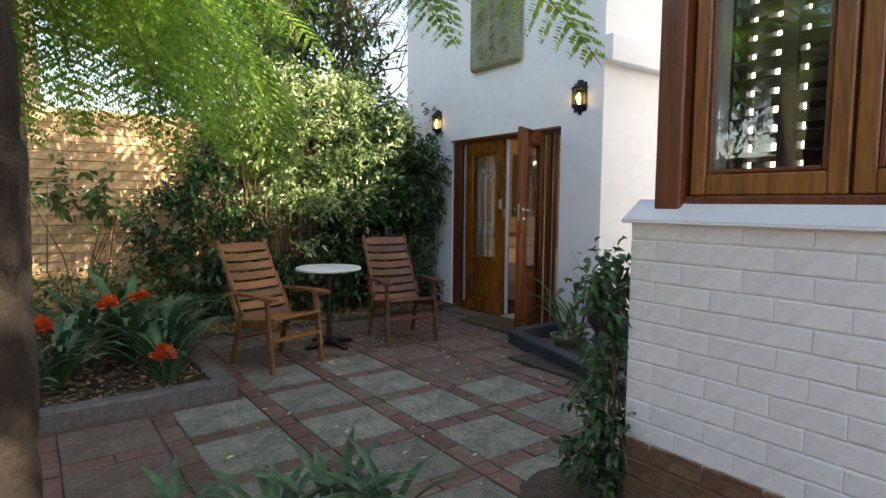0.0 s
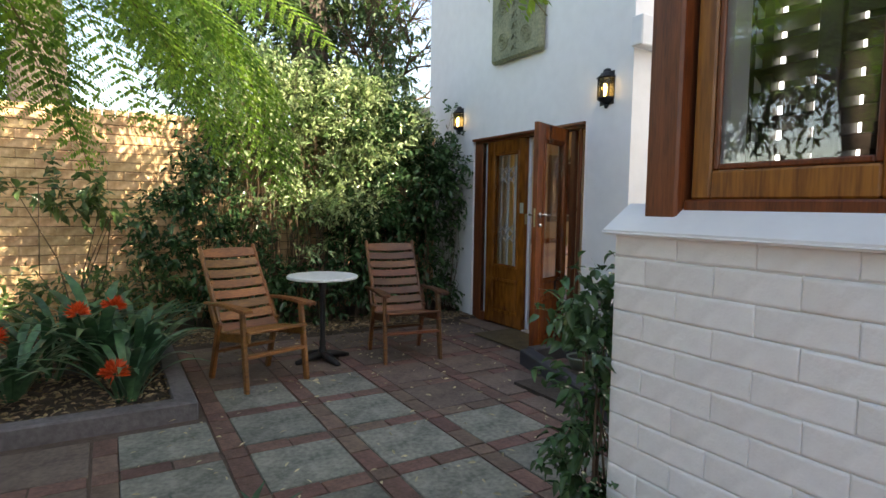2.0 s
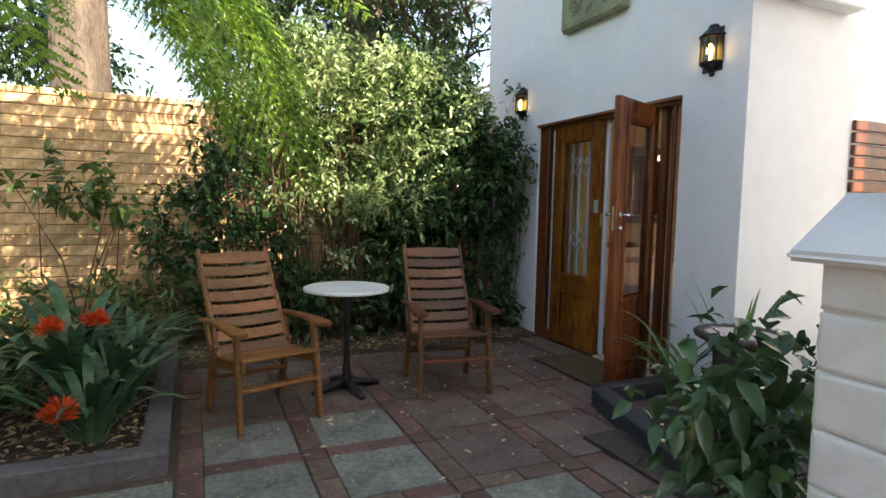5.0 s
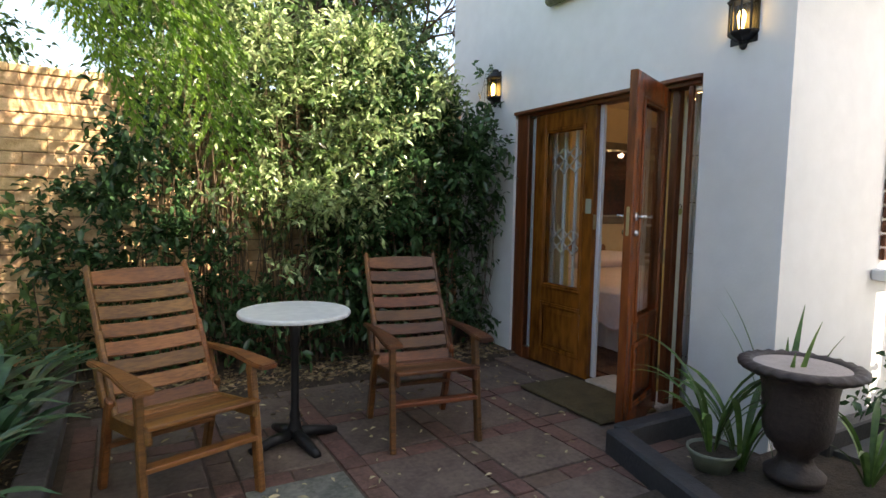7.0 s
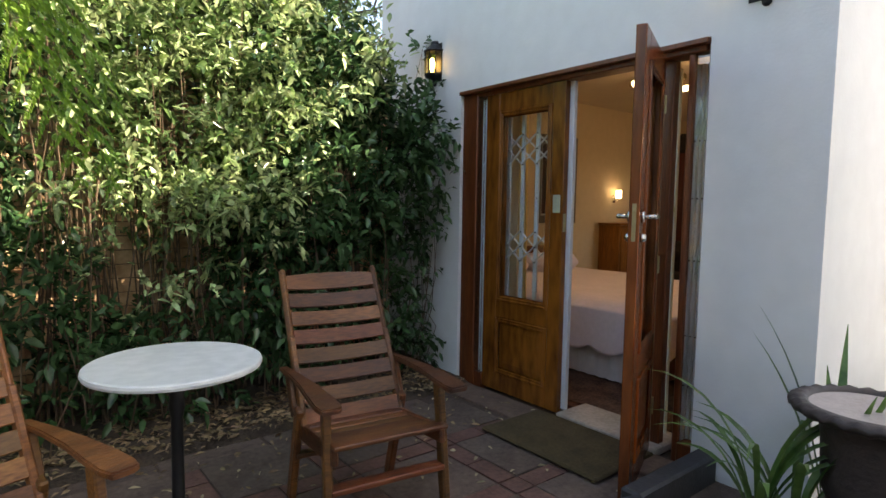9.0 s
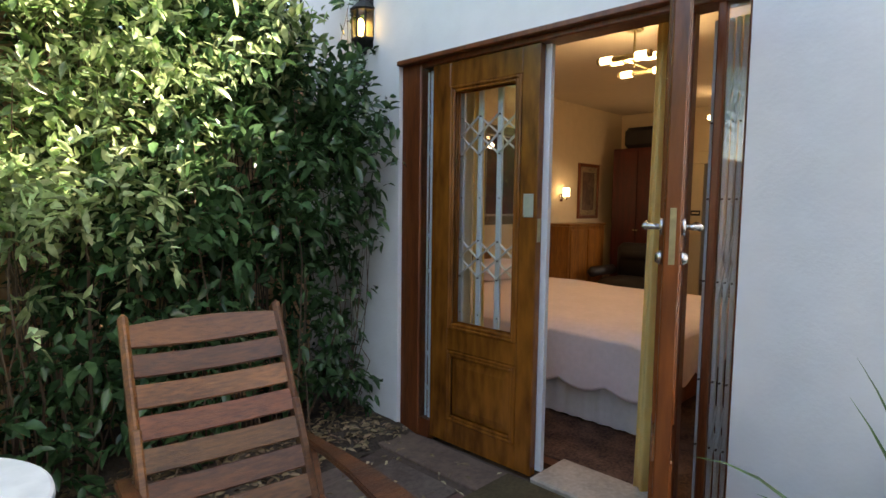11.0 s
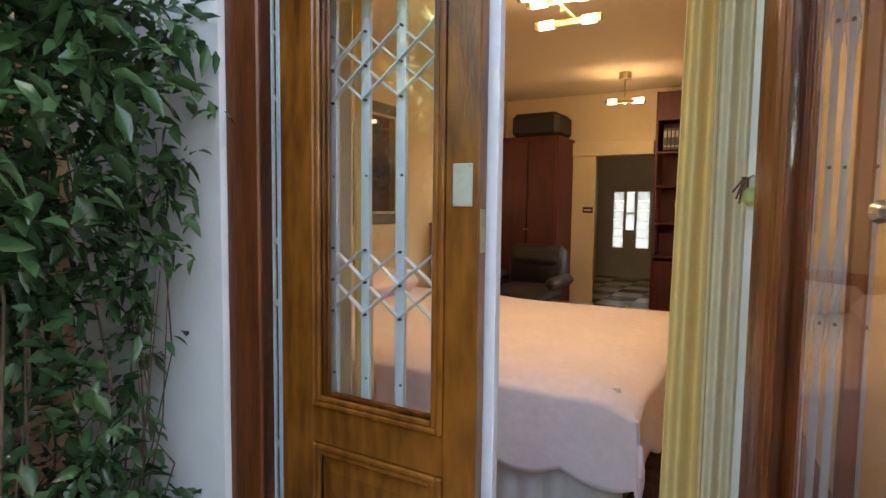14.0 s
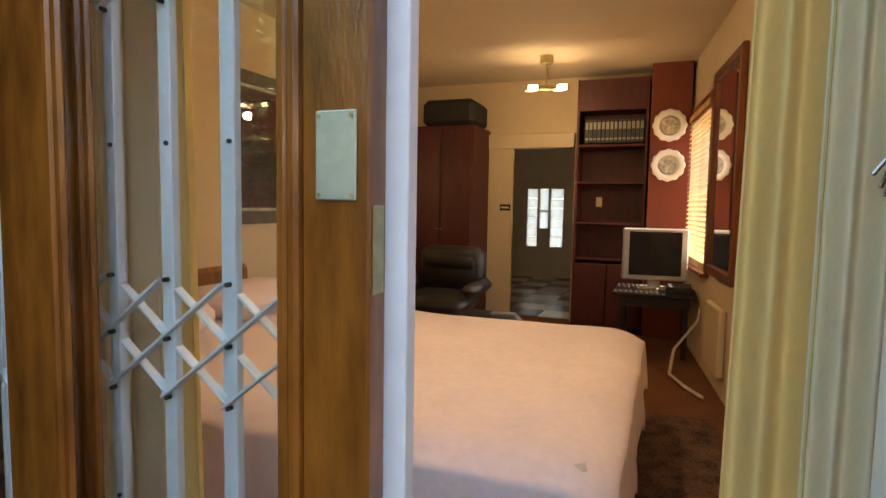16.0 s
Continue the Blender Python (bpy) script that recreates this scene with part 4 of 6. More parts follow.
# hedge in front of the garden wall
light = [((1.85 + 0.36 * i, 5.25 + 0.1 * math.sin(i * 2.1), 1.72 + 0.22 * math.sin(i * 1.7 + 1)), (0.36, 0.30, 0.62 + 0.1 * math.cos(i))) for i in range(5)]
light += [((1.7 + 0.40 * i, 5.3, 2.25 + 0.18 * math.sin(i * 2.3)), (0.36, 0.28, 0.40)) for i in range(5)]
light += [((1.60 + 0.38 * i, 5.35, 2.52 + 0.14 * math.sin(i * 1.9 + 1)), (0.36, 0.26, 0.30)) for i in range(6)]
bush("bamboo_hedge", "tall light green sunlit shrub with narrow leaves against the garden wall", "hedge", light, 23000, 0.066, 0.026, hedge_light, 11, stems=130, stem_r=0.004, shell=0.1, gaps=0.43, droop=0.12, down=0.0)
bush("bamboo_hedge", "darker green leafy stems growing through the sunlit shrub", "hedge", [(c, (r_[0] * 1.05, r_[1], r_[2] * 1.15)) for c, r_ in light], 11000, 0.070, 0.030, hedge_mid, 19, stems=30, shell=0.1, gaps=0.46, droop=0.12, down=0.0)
# mostly shaded by the house; pale leaves paint the sunlight on here
bush("bamboo_hedge", "pale green shrub top beside the house, sunlight painted into its leaves", "hedge", [((2.95, 4.95, 2.0), (0.40, 0.26, 0.42)), ((3.35, 4.92, 2.15), (0.32, 0.22, 0.30)), ((2.70, 4.92, 1.45), (0.34, 0.22, 0.5)), ((2.2, 4.95, 1.1), (0.5, 0.2, 0.35)), ((2.9, 5.2, 2.5), (0.4, 0.25, 0.25))], 5000, 0.066, 0.027, hedge_light, 29, shell=0.2, gaps=0.42, droop=0.12, down=0.0)
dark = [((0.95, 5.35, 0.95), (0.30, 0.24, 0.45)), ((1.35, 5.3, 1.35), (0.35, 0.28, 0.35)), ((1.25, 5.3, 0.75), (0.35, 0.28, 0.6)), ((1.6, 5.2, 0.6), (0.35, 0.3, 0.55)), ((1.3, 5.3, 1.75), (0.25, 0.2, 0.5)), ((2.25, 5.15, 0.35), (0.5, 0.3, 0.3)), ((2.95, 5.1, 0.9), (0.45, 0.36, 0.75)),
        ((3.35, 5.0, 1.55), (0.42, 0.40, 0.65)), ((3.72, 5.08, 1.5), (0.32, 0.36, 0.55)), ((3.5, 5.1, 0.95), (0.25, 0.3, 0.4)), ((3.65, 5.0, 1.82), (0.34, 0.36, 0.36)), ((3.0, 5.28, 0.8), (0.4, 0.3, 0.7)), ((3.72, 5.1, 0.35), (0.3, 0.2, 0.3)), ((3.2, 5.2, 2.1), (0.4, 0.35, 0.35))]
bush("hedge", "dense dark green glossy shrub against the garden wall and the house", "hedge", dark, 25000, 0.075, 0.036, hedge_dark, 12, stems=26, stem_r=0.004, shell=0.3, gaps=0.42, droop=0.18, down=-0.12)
bush("wall_creeper", "leafy sprigs reaching in front of the white wall by the doors", "shrub", [((3.98, 4.90, 1.75), (0.13, 0.10, 0.55)), ((3.97, 4.93, 1.25), (0.12, 0.10, 0.3)), ((3.95, 4.99, 0.72), (0.12, 0.08, 0.16)), ((3.9, 5.0, 0.25), (0.15, 0.08, 0.15)), ((4.08, 5.17, 2.46), (0.03, 0.08, 0.05))], 760, 0.065, 0.030, hedge_dark, 13, stems=14, stem_r=0.003, base=(4.0, 5.1, 0.0, 0.06), shell=0.2)
bush("camellia", "small leafy green shrub in front of the brick garden wall", "shrub", [((-0.05, 5.2, 1.36), (0.42, 0.2, 0.18)), ((0.35, 5.3, 1.25), (0.3, 0.2, 0.12))], 260, 0.10, 0.055, hedge_mid, 14, stems=6, stem_r=0.006, base=(0.2, 5.35, 0.0, 0.05), shell=0.1)
bush("low_shrubs", "low leafy undergrowth at the foot of the garden wall", "shrub", [((0.1, 5.35, 0.4), (0.7, 0.25, 0.22)), ((0.65, 5.25, 0.5), (0.3, 0.25, 0.4)), ((-0.8, 5.3, 0.35), (0.5, 0.3, 0.35))], 1300, 0.09, 0.035, hedge_mid, 15, stems=8, shell=0.3)
bush("corner_shrub", "dark leafy shrub climbing the corner of the white brick wall", "shrub", [((1.83, 0.57, 0.28), (0.08, 0.09, 0.28)), ((1.88, 0.59, 0.70), (0.065, 0.08, 0.25)), ((1.95, 0.64, 0.96), (0.09, 0.08, 0.12))], 1100, 0.055, 0.030, hedge_dark, 16, stems=14, stem_r=0.005, base=(1.88, 0.56, 0.0, 0.03), shell=0.1)
tagged(link("corner_soil", lathe(bmesh.new(), [(0.33, -0.013), (0.30, 0.004), (0.18, 0.018), (0.02, 0.024)], 22, at=(1.78, 0.60, 0)), soil_mat, smooth=True), "dark litter heap at the foot of the brick corner", "soil", kind="structure")


def fern_frond(bm_list, base, tipdir, length, arch, r, pin=31):
    """Rachis with pinnae made of small leaflets; returns leaf arrays."""
    d = Vector(tipdir).normalized()
    pts = []
    p = Vector(base)
    e = d.copy()
    n = pin
    for k in range(n + 1):
        pts.append(p.copy())
        e = (e + Vector((0, 0, -arch / n))).normalized()
        p = p + e * (length / n)
    tube(bm_list, pts, [0.007 * (1 - 0.8 * k / n) for k in range(n + 1)], 5)
    pos, dr, L_ = [], [], []
    for k in range(3, n):
        f = k / n
        t = (pts[k + 1] - pts[k - 1]).normalized()
        side = t.cross(Vector((0, 0, 1))).normalized()
        pl = length * 0.175 * math.sin(math.pi * (0.12 + 0.86 * f)) ** 0.8
        for s in (-1, 1):
            pd = (side * s + t * 0.35 + Vector((0, 0, -0.12))).normalized()
            m_ = max(5, int(pl / 0.0125))
            for j in range(m_):
                g = j / m_
                q = pts[k] + pd * pl * g + Vector((0, 0, -0.18 * pl * g * g))
                ll = 0.027 * (1 - g) ** 0.45 + 0.004
                for s2 in (-1, 1):
                    pos.append(q)
                    dr.append(t * s2 + pd * 0.42 + Vector((0, 0, -0.10)))
                    L_.append(ll * (0.85 + 0.3 * r.random()))
    return np.array(pos), np.array(dr), np.array(L_)


def tree_fern(name, label, crown, fronds, seed, trunk=None):
    r = np.random.default_rng(seed)
    g = thing(name, label, "tree fern", at=(trunk[0], trunk[1], 0) if trunk else (0, 0, 0))
    off = Vector((trunk[0], trunk[1], 0)) if trunk else Vector((0, 0, 0))
    P_, D_, L_ = [], [], []
    bm = bmesh.new()
    for dirn, ln, arch in fronds:
        a, b, c = fern_frond(bm, Vector(crown) - off, dirn, ln, arch, r)
        P_.append(a); D_.append(b); L_.append(c)
    P_, D_, L_ = np.concatenate(P_), np.concatenate(D_), np.concatenate(L_)
    V, Q = leaves(P_, D_, L_, L_ * 0.50, r, droop=0.1, fold=0.1)
    soup("fronds", V, Q, fern_leaf, g, "feathery bright green fronds")["kind"] = "stuff"
    part("rachis", bm, mat("fern_stalk", (0.12, 0.10, 0.04), 0.6), g)
    if trunk:
        bm = bmesh.new()
        n = 40
        seg = 22
        rings = []
        for k in range(n + 1):
            f = k / n
            c = Vector((0.04 * math.sin(f * 3), 0.03 * math.sin(f * 5), crown[2] * f))
            rings.append([bm.verts.new(c + Vector((math.cos(a), math.sin(a), 0)) * trunk[2] * (1.15 - 0.25 * f) * (1 + 0.16 * r.random())) for a in [2 * math.pi * q / seg for q in range(seg)]])
        for a, b in zip(rings, rings[1:]):
            for q in range(seg):
                bm.faces.new((a[q], a[(q + 1) % seg], b[(q + 1) % seg], b[q]))
        part("trunk", bm, dark_bark, g, "fibrous dark trunk", smooth=True)
    return g


tree_fern("tree_fern", "tree fern with dark fibrous trunk and arching bright fronds", (-0.39, 0.64, 2.35),
          [((1.62, -0.37, 0.35), 1.95, 1.05), ((0.95, -1.3, 0.5), 1.9, 0.95), ((1.0, 0.25, 0.4), 1.9, 1.0), ((0.75, 0.75, 0.4), 1.9, 1.1), ((0.3, 1.0, 0.35), 1.7, 1.1), ((0.15, 1.0, 0.15), 1.7, 1.5), ((0.5, 0.85, 0.15), 1.9, 1.5), ((0.0, 1.0, 0.5), 1.8, 1.3), ((-0.2, 1.0, 0.3), 1.6, 1.2), ((0.22, 1.0, 0.10), 2.0, 1.0), ((0.45, 1.0, 0.12), 2.0, 1.1), ((0.62, 1.0, 0.28), 2.2, 1.2), ((0.30, 1.0, -0.10), 1.7, 0.8), ((1.25, 0.35, 0.42), 2.0, 0.95), ((0.35, 1.0, 0.75), 2.2, 1.15), ((1.0, 0.9, 0.7), 2.0, 1.0), ((0.05, 1.0, 0.7), 2.1, 1.3), ((1.2, -0.75, 0.45), 2.0, 1.0), ((1.3, -0.05, 0.55), 2.1, 1.05), ((-0.9, 0.5, 0.3), 1.5, 1.2), ((-0.9, -0.6, 0.4), 1.5, 1.1)], 21, trunk=(-0.375, 0.64, 0.11))
tree_fern("tree_fern", "tree fern with drooping feathery fronds before the garden wall", (-0.25, 3.85, 3.15),
          [((1.0, 0.34, 0.32), 3.2, 2.35), ((1.0, 0.22, 0.25), 3.2, 2.2), ((1.0, 0.18, 0.35), 2.75, 1.0), ((1.0, 0.05, 0.20), 2.9, 1.9), ((1.0, 0.35, 0.05), 2.7, 1.8), ((1.0, 0.15, 0.3), 2.6, 1.7), ((1.0, -0.08, 0.15), 2.5, 1.5), ((0.9, 0.5, 0.2), 2.5, 2.0), ((1.0, 0.25, 0.05), 2.4, 2.0), ((0.75, -0.5, 0.1), 2.3, 1.7), ((0.7, 0.3, 0.5), 2.3, 1.4), ((0.9, 0.1, 0.6), 2.3, 1.6), ((0.8, 0.7, 0.15), 2.2, 1.4), ((0.85, -0.25, 0.2), 2.1, 1.8), ((0.4, -0.9, 0.3), 2.2, 1.5), ((0.3, 1.0, 0.3), 1.6, 1.4), ((-0.5, 1.0, 0.3), 1.6, 1.4), ((-1, 0.1, 0.3), 1.9, 1.4)], 22, trunk=(-0.33, 3.85, 0.085))


def each_leaf(V, Q, n, g):
    """One mesh for each strap leaf of a clump."""
    nv, nq = len(V) // n, len(Q) // n
    for k in range(n):
        soup("strap_leaf", V[k * nv:(k + 1) * nv], Q[k * nq:(k + 1) * nq] - k * nv, clivia_leaf, g)


def clivia(at, seed, n=22, heads=(), s=1.0, label="clivia clump with dark strap leaves and orange red flowers"):
    r = np.random.default_rng(seed)
    g = thing("clivia", label, "plant", "clivias in the flower bed", at=at)
    az = r.random(n) * 2 * math.pi
    pos = np.stack([np.cos(az) * 0.04, np.sin(az) * 0.04, np.zeros(n)], 1) * (1 + r.random((n, 1)))
    V, Q = straps(pos, az, 0.95 + 0.45 * r.random(n), (0.42 + 0.22 * r.random(n)) * s, 0.05 * s * np.ones(n), r, bend=1.7)
    each_leaf(V, Q, n, g)
    for head in heads:
        top = Vector(head)
        bm = bmesh.new()
        tube(bm, [(0, 0, 0), tuple(top * 0.6), tuple(top)], [0.012, 0.010, 0.008], 7)
        part("flower_stalk", bm, clivia_leaf, g)
        m_ = 90
        d = r.normal(size=(m_, 3))
        d[:, 2] = np.abs(d[:, 2]) - 0.3
        d /= np.linalg.norm(d, axis=1, keepdims=True)
        V, Q = leaves(np.array(top) + d * 0.022, d, 0.055 + 0.02 * r.random(m_), 0.022 * np.ones(m_), r, droop=-0.1)
        soup("flower_head", V, Q, flower_m, g, "orange red flower head")
    return g


CLIVIAS = [(0.36, 3.86, 1.55, ((-0.12, -0.04, 0.47), (0.10, 0.02, 0.49))), (0.52, 3.22, 1.1, ((-0.07, -0.32, 0.26),)), (-0.12, 3.55, 1.2, ((-0.06, -0.12, 0.42),)),
           (-0.35, 3.25, 1.1, ()), (0.12, 4.4, 1.3, ()), (-0.7, 3.5, 1.2, ((0.1, -0.1, 0.38),)), (0.62, 4.3, 1.2, ()), (-0.6, 4.2, 1.2, ()), (-1.1, 3.4, 1.2, ((0, 0, 0.42),)),
           (0.35, 4.9, 1.2, ()), (-1.5, 3.8, 1.2, ()), (0.60, 3.62, 1.25, ()), (0.05, 3.9, 1.3, ())]
for i, (x, y, sz, heads) in enumerate(CLIVIAS):
    clivia((x, y, 0.06), 40 + i, n=20 + (i % 3) * 4, heads=heads, s=sz)
for i, (x, y) in enumerate([(0.18, 1.05), (0.48, 1.02), (0.68, 0.92), (0.86, 0.80)]):
    r_ = np.random.default_rng(80 + i)
    g = thing("strap_plant", "low dark green strap-leaved plant beside the path", "plant", "strap-leaved plants beside the path", at=(x, y, 0.0))
    n = 16
    az = r_.random(n) * 6.28
    V, Q = straps(np.zeros((n, 3)) + r_.normal(size=(n, 3)) * [0.02, 0.02, 0], az, 1.0 + 0.4 * r_.random(n), 0.34 + 0.16 * r_.random(n), 0.042 * np.ones(n), r_, bend=1.5)
    each_leaf(V, Q, n, g)

# pot and strap plants in the planter
pt = thing("plant_pot", "round green-rimmed pot with arching strap leaves in the planting bed", "potted plant", at=(3.70, 2.46, 0.03))
bm = lathe(bmesh.new(), [(0.085, 0.0), (0.11, 0.07), (0.122, 0.085), (0.125, 0.10), (0.116, 0.10), (0.112, 0.085)], 30)
part("pot", bm, mat("grey_green_pot", (0.20, 0.22, 0.17), 0.5), pt, smooth=True)
part("pot_soil", lathe(bmesh.new(), [(0.111, 0.08), (0.111, 0.087)], 30), soil_mat, pt)


def strap_tuft(parent, centre, n, ln, seed, elev=(1.05, 0.35), bend=1.6, wid=0.024):
    r = np.random.default_rng(seed)
    az = r.random(n) * 6.28
    V, Q = straps(np.array(centre) + np.stack([np.cos(az), np.sin(az), 0 * az], 1) * 0.02, az, elev[0] + elev[1] * r.random(n), ln * (0.6 + 0.6 * r.random(n)), wid * (0.7 + 0.5 * r.random(n)), r, bend=bend, segs=9)
    return soup("strap_leaves", V, Q, iris_leaf, parent)


strap_tuft(pt, (-0.02, 0.0, 0.09), 15, 0.62, 91, elev=(1.2, 0.3), bend=1.9, wid=0.032)
tf = thing("iris_clump", "tall upright strap leaves behind the urn", "plant", at=(4.02, 2.32, 0.03))
strap_tuft(tf, (0, 0, 0), 9, 0.78, 92, elev=(1.32, 0.22), bend=0.5, wid=0.034)
tf = thing("iris_clump", "green strap leaves beside the urn", "plant", at=(4.2, 2.0, 0.03))
strap_tuft(tf, (0, 0, 0), 16, 0.55, 93, wid=0.03)
tf = thing("iris_clump", "arching strap leaves between pot and urn", "plant", at=(3.80, 2.38, 0.03))
strap_tuft(tf, (0, 0, 0), 10, 0.66, 94, elev=(1.25, 0.25), bend=1.7, wid=0.034)
bush("bed_shrub", "leafy shrub in the bed by the return wall", "shrub", [((5.1, 2.0, 0.3), (0.5, 0.3, 0.25)), ((3.6, 1.2, 0.25), (0.3, 0.4, 0.25))], 1500, 0.07, 0.035, hedge_dark, 17, stems=20, shell=0.2)


def big_tree(name, label, at, r0, h, crown, n, seed, m=far_leaf, llen=0.14, lean=(0, 0), bark_m=bark):
    r = np.random.default_rng(seed)
    g = thing(name, label, "tree", at=at)
    bm = bmesh.new()
    seg, K = 20, 14
    rings = []
    for k in range(K + 1):
        f = k / K
        c = Vector((lean[0] * f + 0.05 * math.sin(f * 4), lean[1] * f, h * f))
        rings.append([bm.verts.new(c + Vector((math.cos(a), math.sin(a), 0)) * r0 * (1.12 - 0.45 * f) * (1 + 0.07 * math.sin(a * 5 + f * 3) + 0.05 * r.random())) for a in [2 * math.pi * q / seg for q in range(seg)]])
    for a, b in zip(rings, rings[1:]):
        for q in range(seg):
            bm.faces.new((a[q], a[(q + 1) % seg], b[(q + 1) % seg], b[q]))
    part("trunk", bm, bark_m, g, smooth=True)
    if crown:
        bm = bmesh.new()
        for c, rr in crown:
            tube(bm, [(lean[0] * 0.8, lean[1] * 0.8, h * 0.8), tuple((Vector(c) + Vector((lean[0], lean[1], h))) / 2 + Vector(r.normal(size=3) * 0.2)), c], [r0 * 0.3, r0 * 0.2, r0 * 0.07], 8)
        part("limb_mass", bm, bark_m, g)
        bush("crown", "", "", crown, n, llen, llen * 0.4, m, seed + 1, parent=g, shell=0.35)
    return g


big_tree("tree", "tall tree with a thick rough trunk behind the garden wall", (-0.42, 9.0, 0), 0.36, 7.5,
         [((-0.9, 0.4, 7.0), (1.8, 1.5, 0.9)), ((1.2, 0.3, 7.4), (1.5, 1.4, 0.8))], 5000, 31)
big_tree("tree", "large dark leafy tree behind the garden wall", (3.55, 9.2, 0), 0.36, 6.5,
         [((-2.1, 0.3, 4.3), (0.9, 0.8, 0.8)), ((-0.9, 0.0, 4.1), (1.3, 1.0, 1.0)), ((0.9, 0.2, 4.2), (1.2, 1.0, 1.1)), ((-0.1, 0.3, 5.6), (1.9, 1.2, 1.0)), ((-1.6, 0.4, 3.4), (0.8, 0.7, 0.7))], 16000, 33)
big_tree("tree", "bushy dark tree far behind the garden wall", (-2.4, 11.0, 0), 0.25, 4.5,
         [((0.0, 0.0, 4.3), (1.9, 1.2, 1.2)), ((1.5, 0.3, 3.4), (0.9, 0.9, 0.7)), ((-1.6, 0, 3.5), (1.2, 1.0, 0.9))], 9000, 35)
big_tree("tree", "dark leafy tree behind the path beyond the flower bed", (-4.6, 2.6, 0), 0.16, 3.4,
         [((0.0, 0.0, 3.6), (1.1, 1.5, 1.2)), ((0.1, 1.6, 3.0), (0.9, 1.0, 0.9)), ((0.1, -1.4, 2.8), (0.9, 1.1, 1.0))], 7000, 41)
# out of view: crown added in the sun's way to dapple the garden wall
big_tree("tree", "unseen tree added beyond the wing to dapple the garden wall", (6.9, -1.6, 0), 0.2, 7.6,
         [((-4.3, 0.6, 8.1), (1.8, 0.9, 1.0)), ((-1.2, 0.2, 8.4), (1.2, 1.0, 0.8))], 480, 43, llen=0.2)
# unseen canopy, added between sun and garden wall as an occluder
big_tree("tree", "unseen leaning tree added to break up sun on the garden wall", (-2.3, 1.3, 0), 0.15, 3.6,
         [((2.3, 1.9, 4.6), (0.75, 0.5, 0.35)), ((3.2, 1.8, 4.4), (0.6, 0.35, 0.25))], 720, 47, llen=0.12, lean=(0.5, 0.4))
# bare branchy tree by the house gable
bt = thing("bare_tree", "bare twiggy tree behind the garden wall", "tree", at=(5.2, 10.0, 0))
bm = bmesh.new()


def twig(p, d, ln, rad, depth, r):
    q = p + d * ln
    tube(bm, [tuple(p), tuple((p + q) / 2 + Vector(r.normal(size=3) * ln * 0.06)), tuple(q)], [rad, rad * 0.8, rad * 0.6], 5 if depth > 1 else 4, cap=False)
    if depth:
        for _ in range(3):
            nd = (d + Vector(r.normal(size=3)) * 0.42).normalized()
            twig(q, nd, ln * 0.72, rad * 0.6, depth - 1, r)


_r = np.random.default_rng(37)
for dd in ((0, 0, 1), (-0.3, 0, 1), (0.3, 0.1, 1), (-0.15, -0.3, 1)):
    twig(Vector((0, 0, 2.2)), Vector(dd).normalized(), 1.3, 0.07, 5, _r)
tube(bm, [(0, 0, 0), (0.05, 0, 1.2), (0, 0, 2.3)], [0.14, 0.12, 0.1], 10)
part("branch_mass", bm, stem_m, bt)["kind"] = "stuff"
# a tall leafy screen, added unseen south of the wing and west of the garden
# the last two crown blobs are added to shade the tree fern's trunk
big_tree("tree", "unseen broad leafy tree added to shade the garden behind the path", (-3.6, -3.6, 0), 0.25, 3.5,
         [((0.3, 0.4, 3.6), (1.6, 1.6, 1.2)), ((-1.2, 1.6, 3.3), (1.3, 1.5, 1.1)), ((1.6, -1.0, 4.0), (1.3, 1.2, 1.0)), ((4.3, 0.0, 5.3), (1.1, 0.8, 1.2)), ((3.2, 0.3, 4.4), (0.9, 0.7, 0.9))], 14000, 39)

# leaf litter on soil and paving
def litter(name, label, region, n, m, size, seed, z=0.0):
    r = np.random.default_rng(seed)
    x = region[0] + (region[1] - region[0]) * r.random(n)
    y = region[2] + (region[3] - region[2]) * r.random(n)
    pos = np.stack([x, y, np.full(n, z) + 0.012 * r.random(n)], 1)
    a = r.random(n) * 6.28
    V, Q = leaves(pos, np.stack([np.cos(a), np.sin(a), 0.25 * r.random(n)], 1), size * (0.5 + 0.8 * r.random(n)), size * 0.35 * (0.6 + 0.6 * r.random(n)), r, droop=0.15)
    return tagged(soup(name, V, Q, m), label, "fallen leaves", kind="stuff")


litter("leaf_litter", "dry brown and straw leaf litter on the flower bed", (-3.2, 0.75, 2.97, 5.6), 5200, litter_m, 0.055, 51, 0.085)
litter("leaf_litter", "dry leaf litter under the hedge", (0.95, 4.1, 4.62, 5.3), 2600, litter_m, 0.055, 52, 0.035)
litter("fallen_leaves", "small pale fallen leaves scattered on the patio", (0.5, 4.1, 0.9, 4.6), 360, pale_litter, 0.042, 53, 0.006)
litter("fallen_leaves", "small pale fallen leaves along the hedge edge", (1.2, 4.1, 4.0, 4.65), 190, litter_m, 0.045, 54, 0.006)

# ---- bedroom ----
spread = mat("pale_pink_quilt", (0.80, 0.71, 0.76), 0.85, 0.05, 4, 0.5, 14)
valance = mat("white_valance", (0.62, 0.60, 0.62), 0.85, 0.05, 4, 0.3, 20)
bed = thing("bed", "wide bed with a pale scalloped bedspread and white valance", "bed")
BX0, BX1, BY0, BY1, BZ = 4.98, 6.75, 3.62, 6.10, 0.60
part("mattress", boxm(BX0 + 0.04, BX1 - 0.04, BY0 + 0.04, BY1, 0.30, BZ - 0.02, 0.03), valance, bed)
part("base", boxm(BX0 + 0.07, BX1 - 0.07, BY0 + 0.07, BY1, 0.06, 0.30, 0.01), wood_dark, bed)
bm = bmesh.new()
